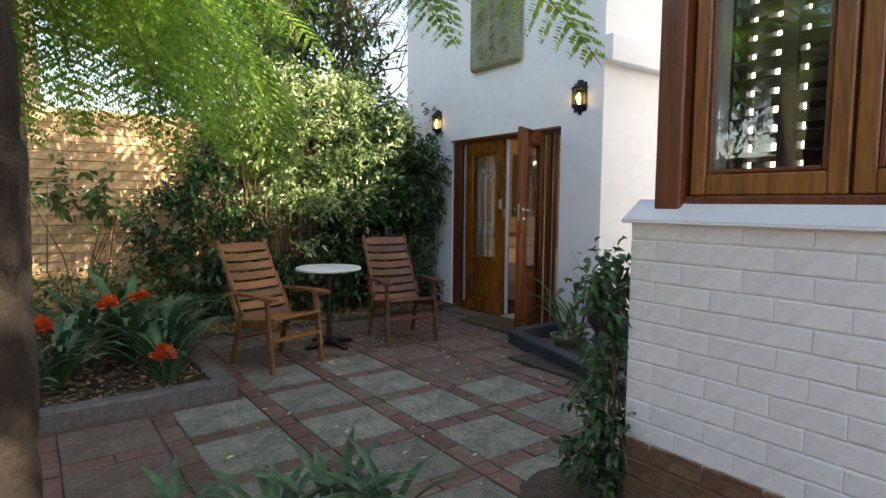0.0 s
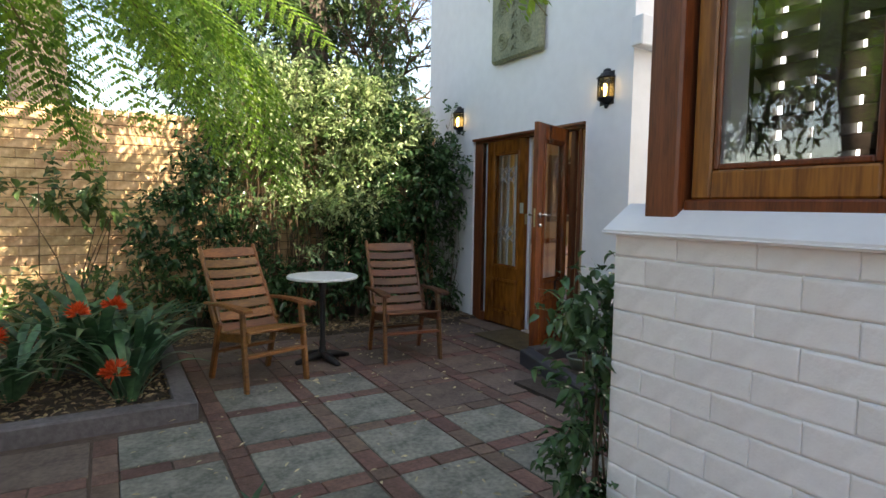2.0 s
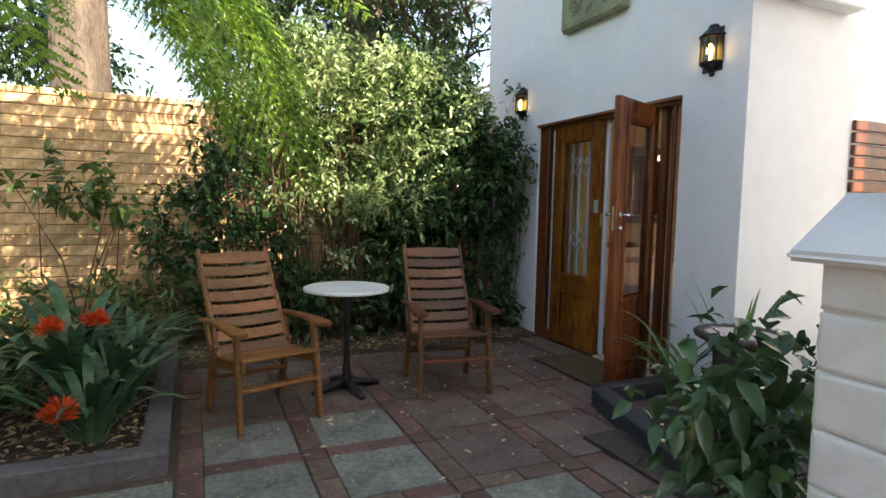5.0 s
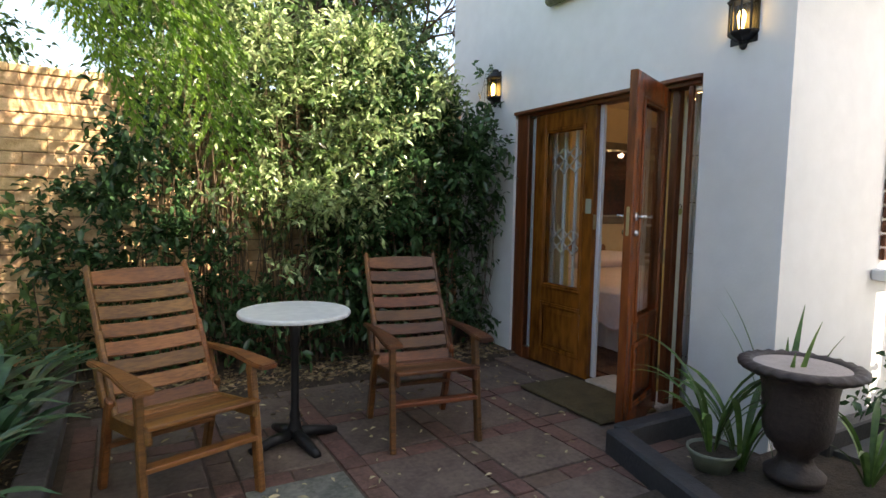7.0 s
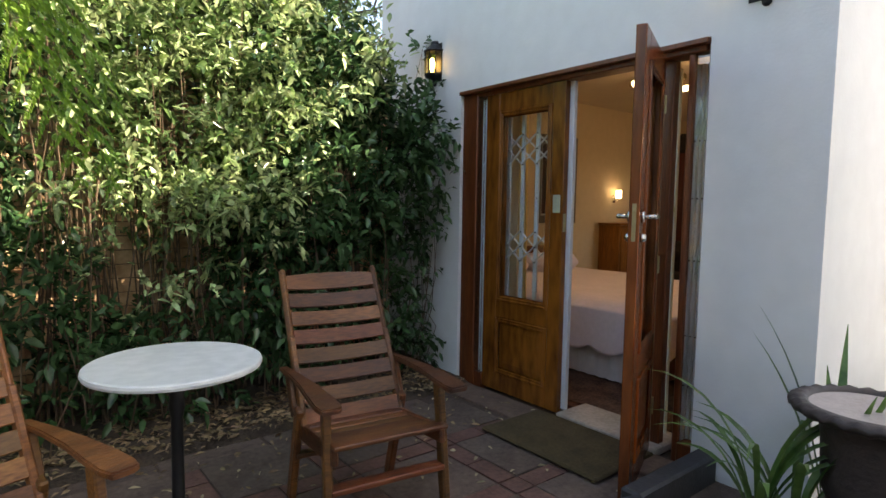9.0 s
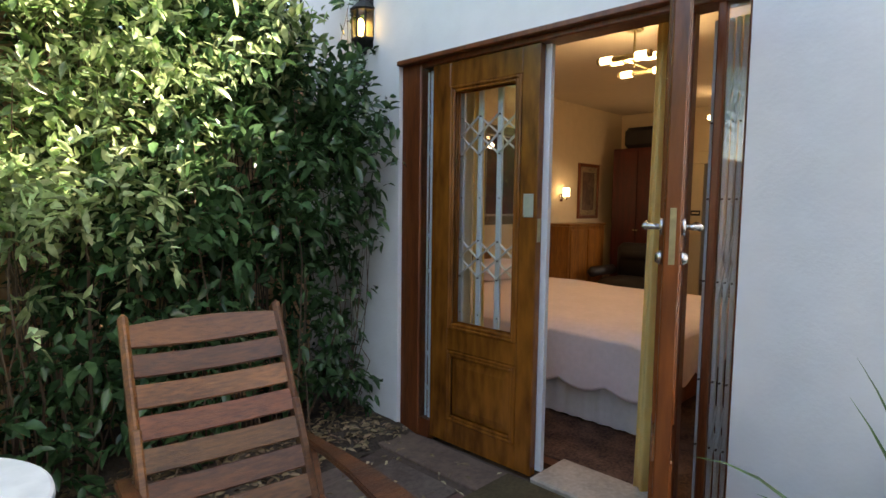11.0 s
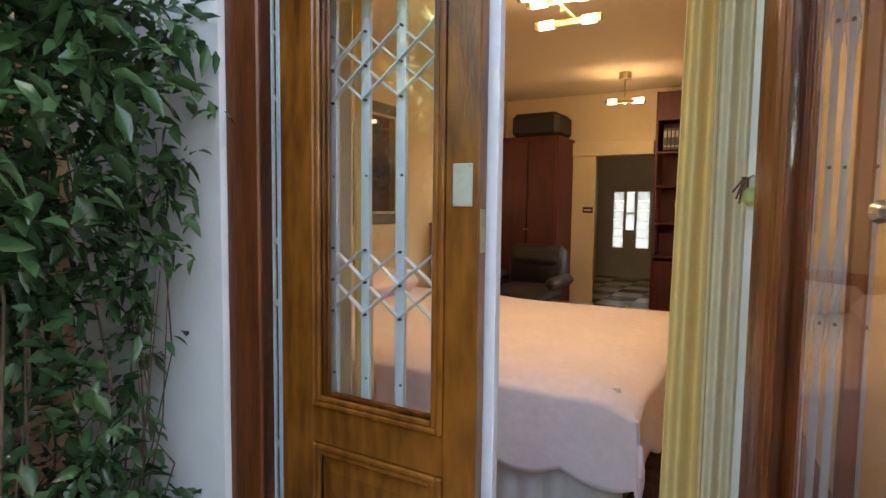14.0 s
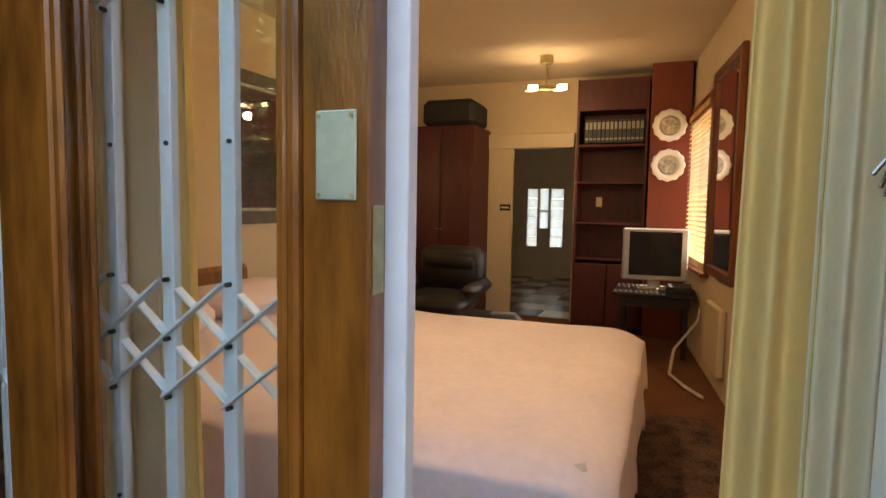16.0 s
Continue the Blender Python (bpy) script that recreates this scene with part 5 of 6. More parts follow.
NU, NV = 96, 90


def spread_point(a, b):
    """a runs across the bed from the near hem, b from the foot hem; both in metres along the cloth."""
    r = 0.15
    drop_a, drop_b = 0.38, 0.34
    wav = 0.012 * math.sin(b * 9 + 2 * math.sin(a * 3)) + 0.008 * math.sin(b * 23)
    wbv = 0.012 * math.sin(a * 9) + 0.007 * math.sin(a * 21)
    sa, sb = a - drop_a, b - drop_b
    x, y, z = BX0 + max(sa, 0), BY0 + max(sb, 0), BZ
    if sa < 0:
        z += sa
        x -= 0.02 + wav * min(1, -sa * 4) + 0.05 * (-sa)
    if sb < 0:
        z += sb if sa >= 0 else 0
        y -= 0.02 + wbv * min(1, -sb * 4) + 0.05 * (-sb)
        if sa < 0:
            z = BZ + min(sa, sb) * 1.02
    ea, eb = max(0, 1 - abs(sa) / r), max(0, 1 - abs(sb) / r)
    z -= 0.045 * (ea * ea + eb * eb) * (1 if z > BZ - 0.2 else 0) if sa >= 0 and sb >= 0 else 0.045 * (ea * ea + eb * eb) * (1 if z > BZ - 0.2 else 0)
    z += 0.006 * noise.noise(Vector((x * 3, y * 3, 0))) + 0.012 * noise.noise(Vector((x * 1.1, y * 1.1, 4)))
    return Vector((x, y, z))


g_ = []
LA, LB = 0.38 + (BX1 - BX0), 0.34 + (BY1 - BY0)
for i in range(NU + 1):
    row = []
    for j in range(NV + 1):
        fa, fb = i / NU, j / NV
        b = LB * fb
        sc_b = 0.055 * abs(math.sin(b * math.pi / 0.30)) if fa < 0.12 else 0
        a = LA * fa + (1 - min(1, fa / 0.12)) * (0.055 - sc_b)
        sc_a = 0.055 * abs(math.sin(LA * fa * math.pi / 0.30))
        b = b + (1 - min(1, fb / 0.12)) * (0.055 - sc_a)
        row.append(bm.verts.new(spread_point(a, b)))
    g_.append(row)
for i in range(NU):
    for j in range(NV):
        bm.faces.new((g_[i][j], g_[i + 1][j], g_[i + 1][j + 1], g_[i][j + 1]))
sp = part("bedspread", bm, spread, bed, "pale pink quilted bedspread with a scalloped hem", smooth=True)
md = sp.modifiers.new("thickness", "SOLIDIFY")
md.thickness = 0.012
bm = bmesh.new()
vs = []
for k in range(121):
    y = BY0 + 0.03 + 2.45 * k / 120
    x = BX0 + 0.015 + 0.008 * math.sin(k * 1.3)
    vs.append([bm.verts.new((x, y, 0.03)), bm.verts.new((x, y, 0.36))])
for a, b in zip(vs, vs[1:]):
    bm.faces.new((a[0], b[0], b[1], a[1]))
part("valance", bm, valance, bed, "gathered white valance", smooth=True)
for i, (x0, x1) in enumerate(((5.15, 5.8), (5.95, 6.6))):
    bm = boxm(x0, x1, 5.55, 6.02, BZ + 0.005, BZ + 0.17, 0.07)
    tagged(link("pillow", bm, spread, smooth=True), "plump pale pillow on the bed", "pillow", "pillows on the bed")
hb = thing("headboard", "dark wooden headboard against the cream wall", "headboard")
part("board", boxm(4.95, 6.80, 6.24, 6.30, 0.0, 0.82, 0.03), wood_gold, hb)
bs = thing("cabinet", "golden brown wooden cabinet against the cream wall beside the bed", "cabinet")
part("body", boxm(7.90, 8.75, 5.98, 6.30, 0.0, 1.06, 0.006), wood_gold, bs)
part("top", boxm(7.88, 8.77, 5.96, 6.305, 1.062, 1.09, 0.008), wood_gold, bs)
for a0_, a1_ in ((7.93, 8.315), (8.335, 8.72)):
    part("door", boxm(a0_, a1_, 5.962, 5.979, 0.08, 1.02, 0.004), wood_gold, bs)

rug = mat("dark_patterned_rug", (0.05, 0.015, 0.012), 0.95, 0.5, 9, 0.5, 150, second=(0.16, 0.09, 0.06))
tagged(link("rug", boxm(4.45, 7.2, 3.2, 5.8, 0.004, 0.014, 0.003), rug), "dark red patterned rug under the bed", "rug")

# pictures, sconce on the north wall
gold = mat("dull_gold_frame", (0.30, 0.18, 0.06), 0.4, 0.25, 8, 0.3, 50, metal=0.5)
pic_glass = glass_mat("picture_glass", refl=1.6)


def picture(label, x0, x1, z0, z1, fm, inner, fw=0.05, art=None, inset=0.07):
    g = thing("picture", label, "picture")
    Y = 6.318
    bm = bmesh.new()
    box(bm, x0, x0 + fw, Y - 0.03, Y, z0, z1, 0.006)
    box(bm, x1 - fw, x1, Y - 0.03, Y, z0, z1, 0.006)
    box(bm, x0 + fw, x1 - fw, Y - 0.03, Y, z0, z0 + fw, 0.006)
    box(bm, x0 + fw, x1 - fw, Y - 0.03, Y, z1 - fw, z1, 0.006)
    part("frame", bm, fm, g)
    part("mount", boxm(x0 + fw, x1 - fw, Y - 0.012, Y - 0.004, z0 + fw, z1 - fw), inner, g)
    if art:
        part("print", boxm(x0 + fw + inset, x1 - fw - inset, Y - 0.015, Y - 0.0125, z0 + fw + inset, z1 - fw - inset), art, g)
    part("glass", boxm(x0 + fw, x1 - fw, Y - 0.022, Y - 0.019, z0 + fw, z1 - fw), pic_glass, g)


picture("large dark picture in a grey brown frame above the bed", 6.63, 7.39, 1.09, 2.17, mat("grey_brown_frame", (0.12, 0.095, 0.065), 0.45, 0.25, 8, 0.3, 50), mat("pale_fillet", (0.55, 0.52, 0.44), 0.6), 0.095, mat("dark_painting", (0.02, 0.010, 0.010), 0.5, 0.6, 5, 0, second=(0.12, 0.03, 0.02)), 0.022)
picture("small brown framed print on the cream wall", 8.62, 9.14, 1.14, 1.87, wood_dark, mat("mount_card", (0.42, 0.33, 0.2), 0.8), 0.045, mat("faded_print", (0.20, 0.13, 0.09), 0.8, 0.5, 12, 0))
lit = mat("lit_lamp_glass", (0.9, 0.8, 0.6), 0.4, 0.0, 1, 0, emit=(1.0, 0.74, 0.42), strength=1.9)
sc = thing("wall_sconce", "small lit frosted glass wall sconce beside the picture", "wall lamp", at=(8.22, 6.318, 1.42))
part("backplate", boxm(-0.03, 0.03, -0.02, 0, -0.06, 0.04, 0.004), chrome, sc)
bm = bmesh.new()
tube(bm, [(0, -0.015, -0.02), (0, -0.09, -0.03), (0, -0.09, 0.0)], 0.008, 8)
part("arm", bm, chrome, sc)
part("shade", lathe(bmesh.new(), [(0.035, 0.0), (0.042, 0.005), (0.042, 0.11), (0.040, 0.112)], 20, at=(0, -0.09, 0)), lit, sc, "glowing frosted glass shade")


def room_lamp(name, at, power, r=0.05):
    l = new(name, bpy.data.lights.new(name, "POINT"))
    l.data.energy, l.data.shadow_soft_size, l.data.color = power, r, (1.0, 0.74, 0.47)
    l.location = at
    return l


def ceiling_lamp(at, rz, n, gap):
    g = thing("ceiling_lamp", "brass ceiling lamp with parallel tubes and lit frosted glass ends", "ceiling lamp", "brass ceiling lamps", at=at, rz=rz)
    warm_brass = brass
    bm = lathe(bmesh.new(), [(0.055, -0.07), (0.06, -0.065), (0.06, -0.0)], 24)
    part("ceiling_rose", bm, warm_brass, g, smooth=False)
    bm = bmesh.new()
    tube(bm, [(0, 0, -0.06), (0, 0, -0.32)], 0.008, 8)
    part("stem", bm, warm_brass, g)
    bm = bmesh.new()
    tube(bm, [(-gap * (n - 1) / 2, 0, -0.295), (gap * (n - 1) / 2, 0, -0.295)], 0.007, 8)
    part("cross_rod", bm, warm_brass, g)
    for k in range(n):
        o = (k - (n - 1) / 2) * gap
        c = Vector((o, (k - (n - 1) / 2) * 0.045, -0.285 + 0.022 * (1 if k % 2 else -1)))
        d = Vector((0.0, 1.0, 0.0))
        bm = bmesh.new()
        tube(bm, [c - d * 0.085, c + d * 0.085], 0.019, 12)
        part("lamp_tube", bm, warm_brass, g)
        for s in (-1, 1):
            bm = bmesh.new()
            tube(bm, [c + d * s * 0.086, c + d * s * 0.168], 0.025, 14)
            part("lamp_glass", bm, lit, g, "glowing frosted glass end")
            bm = bmesh.new()
            tube(bm, [c + d * s * 0.169, c + d * s * 0.192], 0.0255, 14)
            part("end_cap", bm, warm_brass, g, "thin brass end cap")
    return g


ceiling_lamp((5.90, 4.25, CE), 0, 3, 0.24)
ceiling_lamp((8.85, 4.60, CE), 8, 2, 0.26)
room_lamp("ceiling_light_near", (5.90, 4.25, CE - 0.40), 4.0)
room_lamp("ceiling_light_far", (8.85, 4.60, CE - 0.40), 0.9)
room_lamp("bathroom_light", (11.6, 5.0, CE - 0.4), 0.45)
room_lamp("sconce_light", (8.22, 6.20, 1.52), 0.55, 0.03)

# wardrobe with a suitcase
red_wood = mat("red_mahogany", (0.050, 0.0048, 0.003), 0.55, 0.25, 3, 0.08, 60, stretch=(6, 6, 0.8), second=(0.085, 0.008, 0.005))
black_wood = mat("black_brown_wood", (0.016, 0.007, 0.006), 0.5, 0.25, 3, 0.08, 60)
wr = thing("wardrobe", "tall red mahogany wardrobe in the corner of the bedroom", "wardrobe")
part("body", boxm(9.20, 9.79, 5.40, 6.12, 0.0, 2.08, 0.004), red_wood, wr)
for y0, y1 in ((5.42, 5.755), (5.765, 6.10)):
    part("door", boxm(9.178, 9.199, y0, y1, 0.08, 2.04, 0.004), red_wood, wr)
bm = bmesh.new()
for y in (5.74, 5.78):
    tube(bm, [(9.178, y, 1.0), (9.155, y, 1.0)], 0.010, 8)
part("knob", bm, brass, wr)
black_soft = mat("black_fabric", (0.014, 0.012, 0.013), 0.7, 0.2, 8, 0.2, 60)
sc2 = thing("suitcase", "black suitcase lying on the wardrobe", "suitcase")
part("shell", boxm(9.22, 9.75, 5.42, 6.0, 2.082, 2.36, 0.05), black_soft, sc2)

# recliner
leather = mat("dark_brown_leather", (0.012, 0.009, 0.009), 0.6, 0.2, 6, 0.3, 30)
rc = thing("recliner", "dark leather recliner with a footstool in the bedroom", "armchair", at=(8.45, 5.42, 0), rz=0)
part("backrest", box(boxm(0.15, 0.36, -0.32, 0.32, 0.40, 0.86, 0.07), 0.12, 0.30, -0.28, 0.28, 0.62, 0.80, 0.06), leather, rc, smooth=True)
part("seat", boxm(-0.40, 0.25, -0.30, 0.30, 0.28, 0.46, 0.07), leather, rc, smooth=True)
for s in (-1, 1):
    part("armrest", boxm(-0.38, 0.22, s * 0.36 - 0.06, s * 0.36 + 0.06, 0.46, 0.58, 0.045), leather, rc, smooth=True)
part("base", lathe(bmesh.new(), [(0.30, 0.0), (0.30, 0.03), (0.05, 0.05), (0.05, 0.3)], 24), leather, rc)
ft = thing("footstool", "dark leather footstool beside the recliner", "footstool")
part("cushion", boxm(7.7, 8.05, 4.55, 5.05, 0.26, 0.40, 0.06), leather, ft, smooth=True)
part("base", lathe(bmesh.new(), [(0.2, 0.0), (0.2, 0.03), (0.04, 0.05), (0.04, 0.27)], 20, at=(7.87, 4.8, 0)), leather, ft)

# sliding door and pelmet at the back wall
cream_paint = mat("cream_gloss_paint", (0.62, 0.52, 0.34), 0.4, 0.03, 3, 0.05)
tagged(link("door_3", boxm(9.745, 9.785, 5.12, 5.60, 0.0, 1.90, 0.004), cream_paint), "cream painted sliding door pushed open", "door", kind="structure")
tagged(link("trim_pelmet", boxm(9.72, 9.798, 4.46, 5.62, 1.88, 2.04, 0.006), cream_paint), "cream painted pelmet over the sliding door", "trim", kind="structure")

# bookcase and pier
bc = thing("bookcase", "tall built-in red mahogany bookcase, mostly empty", "bookcase")
part("side", boxm(9.46, 9.79, 4.375, 4.40, 0.0, 2.52, 0.002), red_wood, bc)
part("side", boxm(9.46, 9.79, 3.72, 3.745, 0.0, 2.52, 0.002), red_wood, bc)
part("back", boxm(9.775, 9.79, 3.745, 4.375, 0.0, 2.52), red_wood, bc)
part("fascia", boxm(9.464, 9.774, 3.746, 4.374, 2.21, 2.515, 0.002), red_wood, bc)
for z in (0.72, 1.085, 1.49, 1.855):
    part("shelf", boxm(9.462, 9.775, 3.745, 4.375, z, z + 0.025, 0.002), red_wood, bc)
for y0, y1 in ((3.75, 4.055), (4.065, 4.37)):
    part("cupboard_door", boxm(9.44, 9.458, y0, y1, 0.06, 0.69, 0.003), red_wood, bc)
part("socket", boxm(9.765, 9.775, 4.16, 4.22, 1.26, 1.36, 0.002), cream_paint, bc, "small white wall switch")
bk = mat("dark_bound_spine", (0.028, 0.03, 0.03), 0.5, 0.2, 8, 0.1)
bk_w = mat("pale_spine_bands", (0.26, 0.24, 0.19), 0.5)
y = 3.76
while y < 4.32:
    w = 0.038 + 0.004 * rnd.random()
    b_ = thing("book", "dark bound volume with pale spine bands, upright on the shelf", "book", "uniform volumes on the shelf")
    part("cover", boxm(9.50, 9.70, y, y + w - 0.003, 1.896, 2.13, 0.003), bk, b_)
    bm = boxm(9.498, 9.4995, y + 0.004, y + w - 0.007, 1.925, 1.945)
    box(bm, 9.498, 9.4995, y + 0.004, y + w - 0.007, 2.03, 2.10)
    part("spine_band", bm, bk_w, b_)["kind"] = "stuff"
    y += w
orange_red = mat("orange_red_paint", (0.17, 0.030, 0.012), 0.6, 0.06, 3, 0.05)
tagged(link("wall_pier", boxm(9.40, 9.79, 3.345, 3.70, 0.0, CE, 0.004), orange_red), "orange red painted wall pier beside the bookcase", "wall", kind="structure")
china = mat("white_china", (0.72, 0.70, 0.64), 0.25, 0.03, 6, 0)
china_art = mat("brown_transfer_print", (0.30, 0.26, 0.18), 0.3, 0.6, 30, 0, second=(0.62, 0.58, 0.48))
for z in (2.03, 1.66):
    g = thing("wall_plate", "white scalloped china plate with a brown print", "plate", "china plates on the pier", at=(9.395, 3.53, z))
    n = 60
    bm = bmesh.new()
    c = bm.verts.new((-0.012, 0, 0))
    rg = []
    for r, x in ((0.085, -0.012), (0.10, -0.018), (0.148, -0.032), (0.15, -0.028)):
        rg.append([bm.verts.new((x, math.cos(2 * math.pi * k / n) * r * (1 + (0.035 * math.cos(k * 12 * 2 * math.pi / n) if r > 0.12 else 0)), math.sin(2 * math.pi * k / n) * r * (1 + (0.035 * math.cos(k * 12 * 2 * math.pi / n) if r > 0.12 else 0)))) for k in range(n)])
    for k in range(n):
        bm.faces.new((c, rg[0][k], rg[0][(k + 1) % n]))
        for a, b in zip(rg, rg[1:]):
            bm.faces.new((a[k], a[(k + 1) % n], b[(k + 1) % n], b[k]))
    part("dish", bm, china, g, smooth=True)
    bm = bmesh.new()
    tube(bm, [(-0.0125, 0, 0), (-0.016, 0, 0)], 0.078, 30)
    part("print", bm, china_art, g, "brown transfer print")

# desk with a screen
dk = thing("desk", "dark wooden side table under the television", "desk")
part("top", boxm(8.55, 9.15, 3.26, 3.92, 0.52, 0.55, 0.006), black_wood, dk)
part("apron", boxm(8.60, 9.10, 3.31, 3.87, 0.42, 0.52, 0.003), black_wood, dk)
for x in (8.61, 9.05):
    for yy in (3.32, 3.82):
        part("leg", boxm(x, x + 0.045, yy, yy + 0.045, 0.0, 0.42, 0.004), black_wood, dk)
silver = mat("silver_plastic", (0.42, 0.41, 0.40), 0.35, 0.04, 6, 0.02, metal=0.3)
screen_m = mat("black_screen", (0.010, 0.010, 0.012), 0.12, 0.0, 1, 0)
tv = thing("television", "silver framed flat television with a black screen, switched off", "television", at=(8.85, 3.60, 0.55), rz=6)
part("casing", boxm(-0.02, 0.05, -0.27, 0.27, 0.075, 0.53, 0.012), silver, tv, "silver casing")
part("screen", boxm(-0.023, -0.0205, -0.215, 0.215, 0.12, 0.50, 0.001), screen_m, tv, "black screen")
part("stand", box(boxm(-0.08, 0.10, -0.14, 0.14, 0.0, 0.02, 0.006), -0.005, 0.035, -0.05, 0.05, 0.02, 0.08, 0.004), silver, tv)
tagged(link("video_player", boxm(8.60, 8.86, 3.30, 3.50, 0.552, 0.61, 0.004), black_soft), "small black box on the table beside the television", "video player")
bm = bmesh.new()
tube(bm, [(8.7, 3.22, 0.5), (8.55, 3.25, 0.35), (8.35, 3.42, 0.15), (8.05, 3.45, 0.03), (7.8, 3.35, 0.02), (7.6, 3.25, 0.02)], 0.012, 8)
tagged(link("cable", bm, mat("white_cable", (0.55, 0.5, 0.42), 0.5), smooth=True), "loose white cable hanging from the table to the floor", "cable")

# south wall: blind window and mirror
SANG = math.degrees(math.atan2(SB.y - SA.y, SB.x - SA.x))
S_M = Matrix.Translation((SA.x, SA.y, 0)) @ Matrix.Rotation(radians(SANG), 4, "Z")
sw = thing("window_2", "wooden window with a slatted blind, bright daylight behind", "window", kind="structure")
sw.matrix_world = S_M
bm = bmesh.new()
a0, a1, z0, z1 = 4.03, 5.14, 0.82, 2.10
box(bm, a0 - 0.06, a0, 0.0, 0.03, z0 - 0.06, z1 + 0.06, 0.004)
box(bm, a1, a1 + 0.06, 0.0, 0.03, z0 - 0.06, z1 + 0.06, 0.004)
box(bm, a0, a1, 0.0, 0.03, z1, z1 + 0.06, 0.004)
box(bm, a0 - 0.08, a1 + 0.08, 0.0, 0.06, z0 - 0.09, z0 - 0.06, 0.004)
part("window_frame", bm, wood_dark, sw)
part("pane", boxm(a0, a1, -0.08, -0.075, z0, z1), clear, sw)
bl = thing("blind", "wooden venetian blind over the bright bedroom window", "blind")
bl.matrix_world = S_M
slat_w = mat("warm_blind_slat", (0.60, 0.42, 0.22), 0.5, 0.15, 6, thin=0.5)
part("headrail", boxm(a0, a1, -0.02, 0.045, z1 - 0.05, z1, 0.003), slat_w, bl)
for k in range(30):
    z = z0 + 0.02 + k * 0.041
    bm = bmesh.new()
    bar(bm, (a0 + 0.01, 0.012, z), (a1 - 0.01, 0.012, z), 0.045, 0.003, 0, up=(0, 0.35, 0.94))
    part("slat", bm, slat_w, bl)
mr = thing("wall_mirror", "tall dark wood framed mirror on the wall by the window", "mirror")
mr.matrix_world = S_M
a0, a1, z0, z1 = 3.05, 3.93, 0.78, 2.25
bm = bmesh.new()
box(bm, a0, a0 + 0.07, 0.002, 0.04, z0, z1, 0.008)
box(bm, a1 - 0.07, a1, 0.002, 0.04, z0, z1, 0.008)
box(bm, a0 + 0.07, a1 - 0.07, 0.002, 0.04, z0, z0 + 0.07, 0.008)
box(bm, a0 + 0.07, a1 - 0.07, 0.002, 0.04, z1 - 0.07, z1, 0.008)
part("frame", bm, wood_dark, mr)
part("mirror_glass", boxm(a0 + 0.07, a1 - 0.07, 0.012, 0.018, z0 + 0.07, z1 - 0.07), mat("mirror_silver", (0.85, 0.85, 0.85), 0.02, 0, 1, 0, metal=1.0), mr)
ht = thing("towel_rail_heater", "flat cream wall heater low on the wall", "heater")
ht.matrix_world = S_M
part("panel", boxm(3.25, 3.75, 0.003, 0.05, 0.15, 0.60, 0.01), cream_paint, ht)

# curtains either side of the doorway
curt = mat("golden_cream_curtain", (0.82, 0.66, 0.29), 0.85, 0.03, 3, 0.2, 60, thin=0.35)
curt2 = mat("cream_curtain_lining", (0.80, 0.74, 0.54), 0.85, 0.03, 3, 0.2, 60, thin=0.3)


def curtain(label, y0, y1, x, seed, m, lean=0.0, amp=0.028, folds=5):
    bm = bmesh.new()
    nu, nv = 90, 16
    gr = []
    for j in range(nv + 1):
        z = 0.03 + 2.27 * j / nv
        f = j / nv
        row = []
        for i in range(nu + 1):
            u = i / nu
            yy = y0 + (y1 - y0) * u + lean * (1 - f) * (1 - u)
            xx = x + amp * (0.7 + 0.3 * f) * math.sin(u * folds * 2 * math.pi + 0.5 * math.sin(f * 2 + seed)) 
            row.append(bm.verts.new((xx, yy, z)))
        gr.append(row)
    for j in range(nv):
        for i in range(nu):
            bm.faces.new((gr[j][i], gr[j][i + 1], gr[j + 1][i + 1], gr[j + 1][i]))
    o = tagged(link("curtain", bm, m, smooth=True), label, "curtain", "curtains at the french doors")
    s = o.modifiers.new("thickness", "SOLIDIFY")
    s.thickness = 0.003
    return o


curtain("long golden cream curtain drawn back beside the open leaf", 3.412, 3.342, 4.42, 1, curt, lean=0.03, folds=1.6, amp=0.022)
curtain("long pale curtain lining beside the folded gate", 3.344, 3.262, 4.40, 2, curt2, folds=2.2, amp=0.018)
curtain("long golden cream curtain hanging behind the closed leaf", 4.40, 4.455, 4.44, 3, curt, lean=-0.04, folds=1.2)
curtain("long grey cream curtain lining behind the closed leaf", 4.47, 4.70, 4.45, 4, curt2, folds=3)
bm = bmesh.new()
tube(bm, [(4.48, 2.80, 2.32), (4.48, 4.95, 2.32)], 0.014, 10)
tagged(link("curtain_rod", bm, wood_dark), "dark wooden curtain rod above the french doors", "curtain rod")

# bathroom beyond
bath = mat("grey_bathroom_wall", (0.50, 0.46, 0.40), 0.6, 0.06, 3, 0.05)
tagged(link("wall_bath_north", boxm(9.92, 13.5, 6.1, 6.2, 0, CE), bath), "grey tiled bathroom wall", "room wall", kind="structure")
tagged(link("wall_bath_south", boxm(9.92, 13.5, 3.9, 4.0, 0, CE), bath), "grey tiled bathroom wall", "room wall", kind="structure")
holes = [(5.64, 5.82, 0.55, 1.56), (5.19, 5.41, 0.55, 1.56), (5.45, 5.60, 1.19, 1.56), (5.45, 5.60, 0.87, 1.16)]
tagged(link("wall_bath_east", wall_with_holes(bmesh.new(), "x", 13.5, 13.6, 3.9, 6.2, 0, CE, holes), bath), "grey bathroom end wall with glass block strips", "room wall", kind="structure")
tile_l, tile_d = mat("pale_floor_tile", (0.42, 0.40, 0.35), 0.25, 0.1, 4, 0.05), mat("dark_floor_tile", (0.12, 0.09, 0.08), 0.25, 0.1, 4, 0.05)
